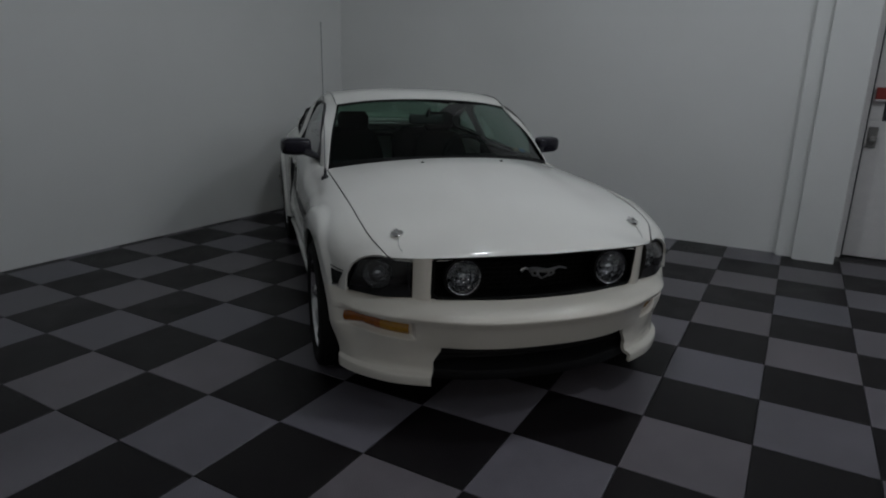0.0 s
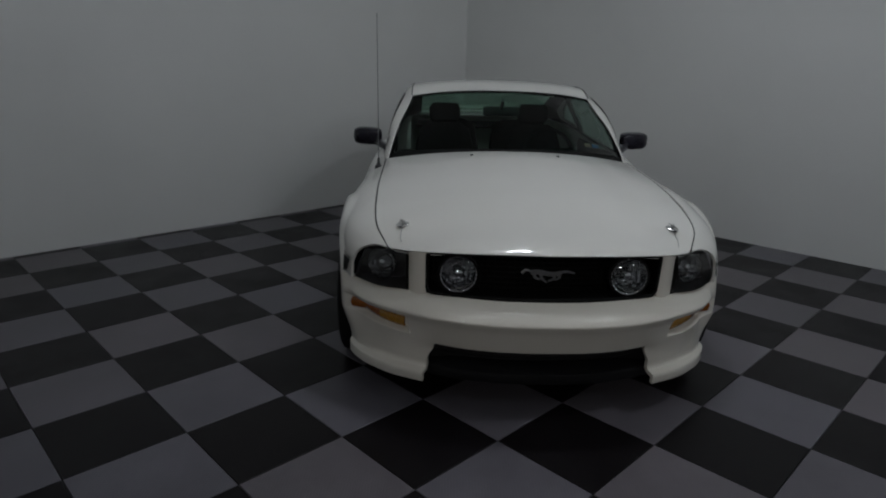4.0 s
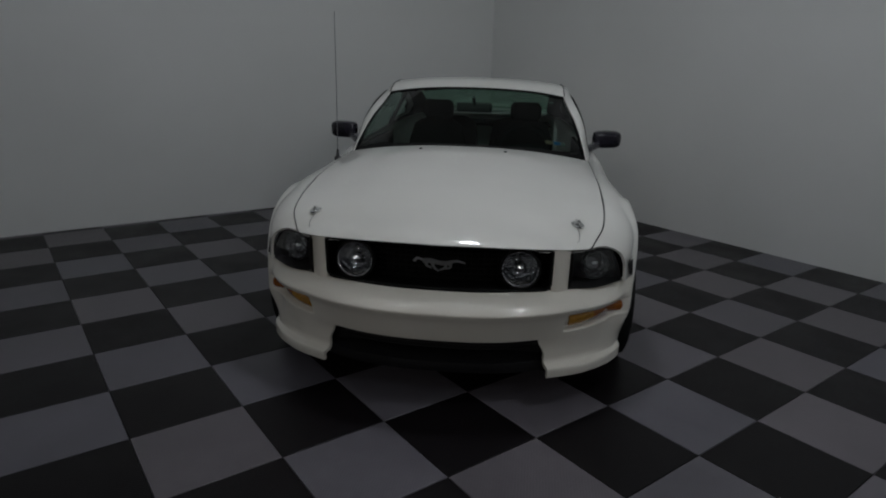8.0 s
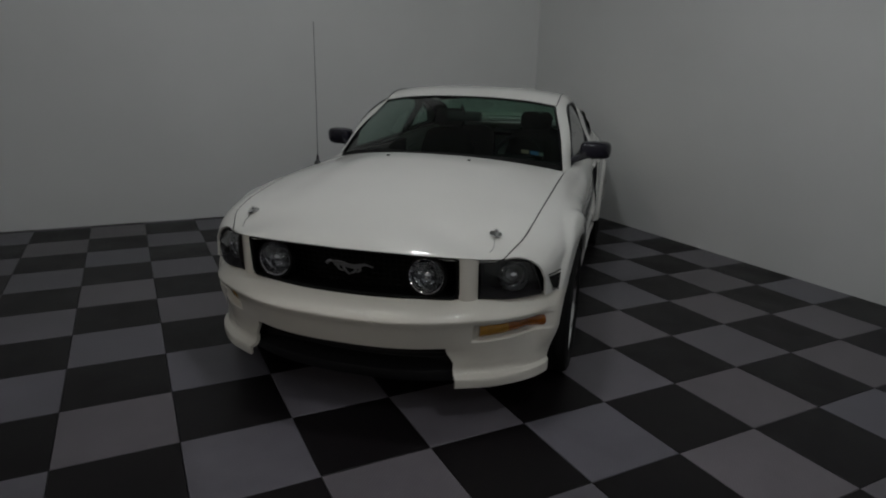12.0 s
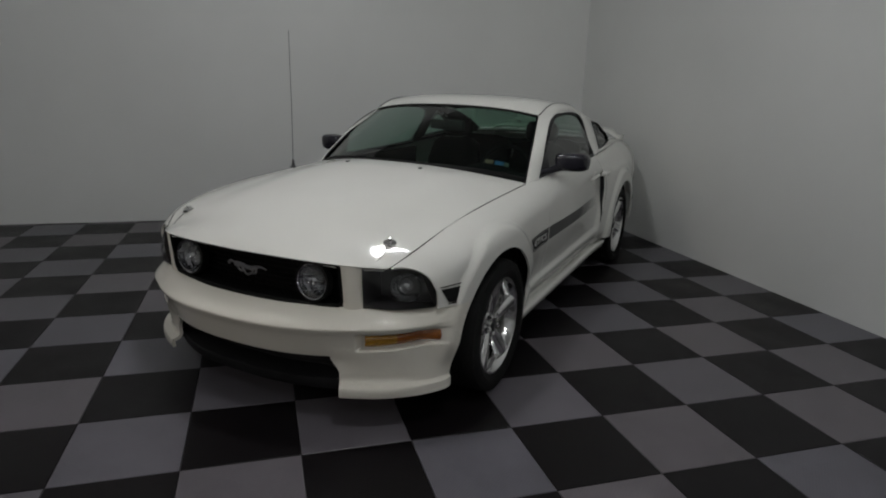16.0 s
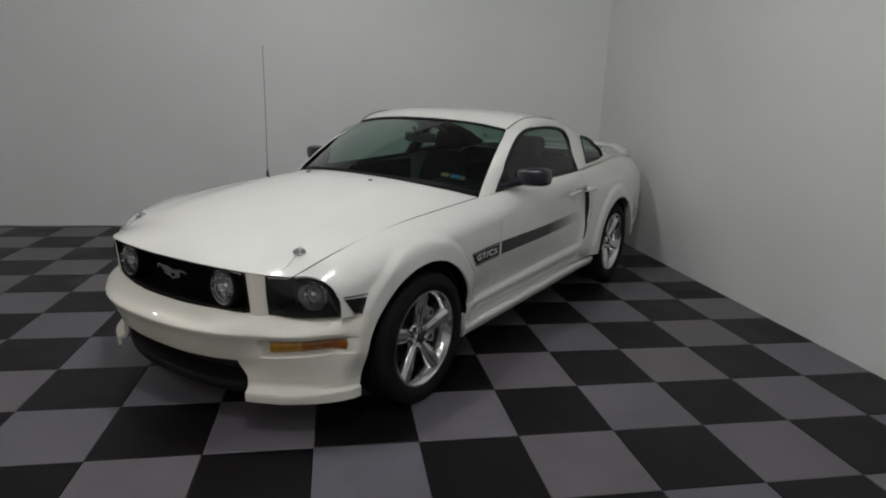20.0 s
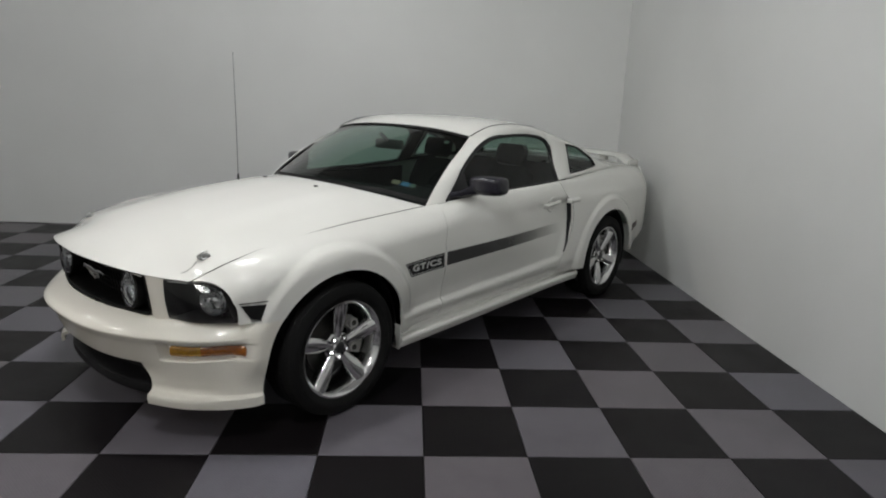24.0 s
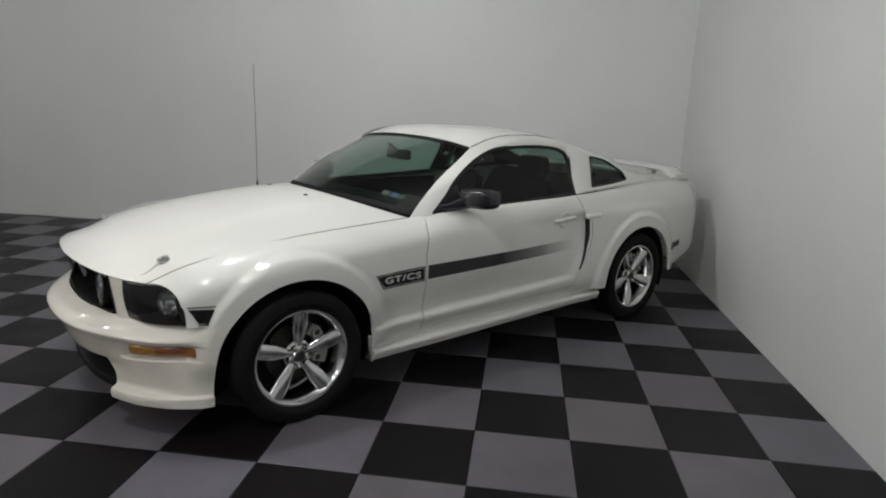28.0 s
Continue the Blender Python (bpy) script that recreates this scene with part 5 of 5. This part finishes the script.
# ---- wheels ----
def make_wheel():
    """A wheel about the y axis, outer face towards +y."""
    hub = empty("wheel")
    hub.parent = car
    R = 0.332
    tyre = [(0.236, -0.10), (0.262, -0.112), (0.300, -0.119), (0.323, -0.108), (0.329, -0.088)]
    for k in range(-3, 4):
        y = k * 0.026
        if k in (-2, 0, 2):
            tyre += [(R, y - 0.009), (R - 0.007, y - 0.008), (R - 0.007, y - 0.003), (R, y - 0.002)]
        else:
            tyre += [(R, y)]
    tyre += [(0.329, 0.088), (0.323, 0.106), (0.302, 0.117), (0.282, 0.117), (0.280, 0.1185), (0.268, 0.117), (0.266, 0.1155), (0.250, 0.108), (0.238, 0.098)]
    part("tyre", lathe(tyre, 72, axis="Y"), RUBBER, hub, "black road tyre", smooth=True)
    rim = part("rim", lathe([(0.232, -0.10), (0.222, -0.09), (0.205, -0.02), (0.200, 0.03), (0.214, 0.072), (0.224, 0.094), (0.234, 0.104), (0.242, 0.104), (0.2445, 0.098), (0.240, 0.088)], 72, axis="Y"), POLISHED, hub, "polished five-spoke alloy rim", smooth=True)
    part("hub_disc", lathe([(0.001, 0.070), (0.026, 0.070), (0.030, 0.066), (0.034, 0.060), (0.062, 0.056), (0.074, 0.046), (0.074, 0.0)], 40, axis="Y"), POLISHED, rim, smooth=True)
    part("centre_cap", lathe([(0.001, 0.080), (0.020, 0.079), (0.027, 0.073), (0.028, 0.066)], 24, axis="Y"), BLACK_PLASTIC, rim, smooth=True)
    for k in range(5):
        a0 = math.radians(90 + 72 * k)
        # spoke: flat crowned bar that widens to the rim
        rows = []
        for t in np.linspace(0, 1, 10):
            r = 0.050 + t * 0.176
            w = 0.024 + 0.016 * smooth(0, 0.6, t)
            yc = 0.058 + 0.030 * t**1.5 + 0.008 * math.sin(math.pi * t)
            sec = [(-w, -0.045), (-w, -0.010), (-w * 0.88, -0.002), (-w * 0.45, 0.005), (0.0, 0.008), (w * 0.45, 0.005), (w * 0.88, -0.002), (w, -0.010), (w, -0.045)]
            row = []
            for s, d in sec:
                px_, pz_ = r * math.cos(a0) - s * math.sin(a0), r * math.sin(a0) + s * math.cos(a0)
                row.append((px_, yc + d, pz_))
            rows.append(row)
        panel("spoke", rows, POLISHED, rim, depth=0, out=(0, -0.2, 0))
        a1 = a0 + math.radians(36)
        nut = part("lug_nut", lathe([(0.001, 0.080), (0.009, 0.079), (0.0135, 0.073), (0.0135, 0.035)], 6, axis="Y"), CHROME, rim)
        nut.location = (0.050 * math.cos(a1), 0.0, 0.050 * math.sin(a1))
        part("nut_well", lathe([(0.017, 0.0585), (0.014, 0.0575), (0.012, 0.050)], 14, axis="Y"), BLACK_TRIM, rim).location = (0.050 * math.cos(a1), 0.0, 0.050 * math.sin(a1))
    part("brake_disc", lathe([(0.06, 0.005), (0.150, 0.005), (0.150, -0.02), (0.06, -0.02)], 40, axis="Y"), DISC, hub, smooth=True)
    cal = bmesh.new()
    for a in np.linspace(-0.35, 0.95, 9):
        bmesh.ops.create_cube(cal, size=1.0, matrix=Matrix.Translation((-0.135 * math.cos(a), 0.020, 0.135 * math.sin(a))) @ Matrix.Rotation(a, 4, "Y") @ Matrix.Diagonal((0.055, 0.05, 0.034, 1)))
    for bx, z in ((-0.102, -0.028), (-0.098, 0.100)):
        bmesh.ops.create_cone(cal, segments=16, radius1=0.030, radius2=0.024, depth=0.03, cap_ends=True, matrix=Matrix.Translation((bx, 0.044, z)) @ Matrix.Rotation(-math.pi / 2, 4, "X"))
    caliper = part("brake_caliper", cal, CASTING, hub)
    for bx, z in ((-0.102, -0.028), (-0.098, 0.100)):
        part("piston_cap", lathe([(0.001, 0.062), (0.013, 0.062), (0.016, 0.058), (0.016, 0.052)], 14, axis="Y"), DISC, caliper, smooth=True).location = (bx, 0.0, z)
    part("backing", lathe([(0.001, -0.06), (0.205, -0.06)], 32, axis="Y"), BLACK_TRIM, hub)
    return hub


first = make_wheel()
first.matrix_basis = Matrix.Translation((0.050, 0.815, 0.327)) @ Matrix.Rotation(radians(-1), 4, "Y")
for x, y, turn in ((-2.71, 0.805, 33), (0.050, -0.815, 20), (-2.71, -0.805, 55)):
    m = Matrix.Translation((x, y, 0.327)) @ (Matrix.Rotation(math.pi, 4, "Z") if y < 0 else Matrix.Identity(4)) @ Matrix.Rotation(radians(turn), 4, "Y")
    copy_thing(first, m)

# ---- floor tiles ----
def tile_mesh(name, w, d, mat, h=0.014, g=0.0012, c=0.0022):
    """A moulded tile: flat top, rounded rim, open underside."""
    xs = ((g, w - g), (g + c, w - g - c))
    ys = ((g, d - g), (g + c, d - g - c))
    v = []
    for k, z in ((0, -h), (0, -c * 0.8), (1, 0.0)):
        (x0, x1), (y0, y1) = xs[k], ys[k]
        v += [(x0, y0, z), (x1, y0, z), (x1, y1, z), (x0, y1, z)]
    f = [(8, 9, 10, 11)]
    for a in (0, 4):
        f += [(a + k, a + (k + 1) % 4, a + 4 + (k + 1) % 4, a + 4 + k) for k in range(4)]
    me = bpy.data.meshes.new(name)
    me.from_pydata(v, [], f)
    me.materials.append(mat)
    return me


def tile_span(k, low, high):
    return max(k * TILE, low), min((k + 1) * TILE, high)


tile_meshes = {}
rest = {0: ([], []), 1: ([], [])}
i0, i1 = math.floor(WEST / TILE), math.ceil(EAST / TILE)
j0, j1 = math.floor(SOUTH / TILE), math.ceil(4.32 / TILE)
for i in range(i0, i1):
    for j in range(j0, j1):
        x0, x1 = tile_span(i, WEST, EAST)
        y0, y1 = tile_span(j, SOUTH, NORTH if x0 < 0.83 else 4.33)
        if x1 - x0 < 0.01 or y1 - y0 < 0.01:
            continue
        black = (i + j) % 2
        mat = TILE_BLACK if black else TILE_GREY
        if -11 <= i <= 4 and -6 <= j <= 9:
            key = (round(x1 - x0, 3), round(y1 - y0, 3), black)
            if key not in tile_meshes:
                tile_meshes[key] = tile_mesh("floor_tile", x1 - x0, y1 - y0, mat)
            ob = new("floor_tile", tile_meshes[key])
            ob.location = (x0, y0, 0)
            ob.parent = floor
        else:
            verts, faces = rest[black]
            n = len(verts)
            me = tile_mesh("tile_shape", x1 - x0, y1 - y0, mat)
            verts += [(p.co.x + x0, p.co.y + y0, p.co.z) for p in me.vertices]
            faces += [tuple(n + k for k in p.vertices) for p in me.polygons]
            bpy.data.meshes.remove(me)
for black, (verts, faces) in rest.items():
    me = bpy.data.meshes.new("floor_tiles")
    me.from_pydata(verts, [], faces)
    ob = mesh_part("floor_tiles", me, TILE_BLACK if black else TILE_GREY, floor)
    tagged(ob, "black tiles" if black else "grey tiles", kind="stuff")
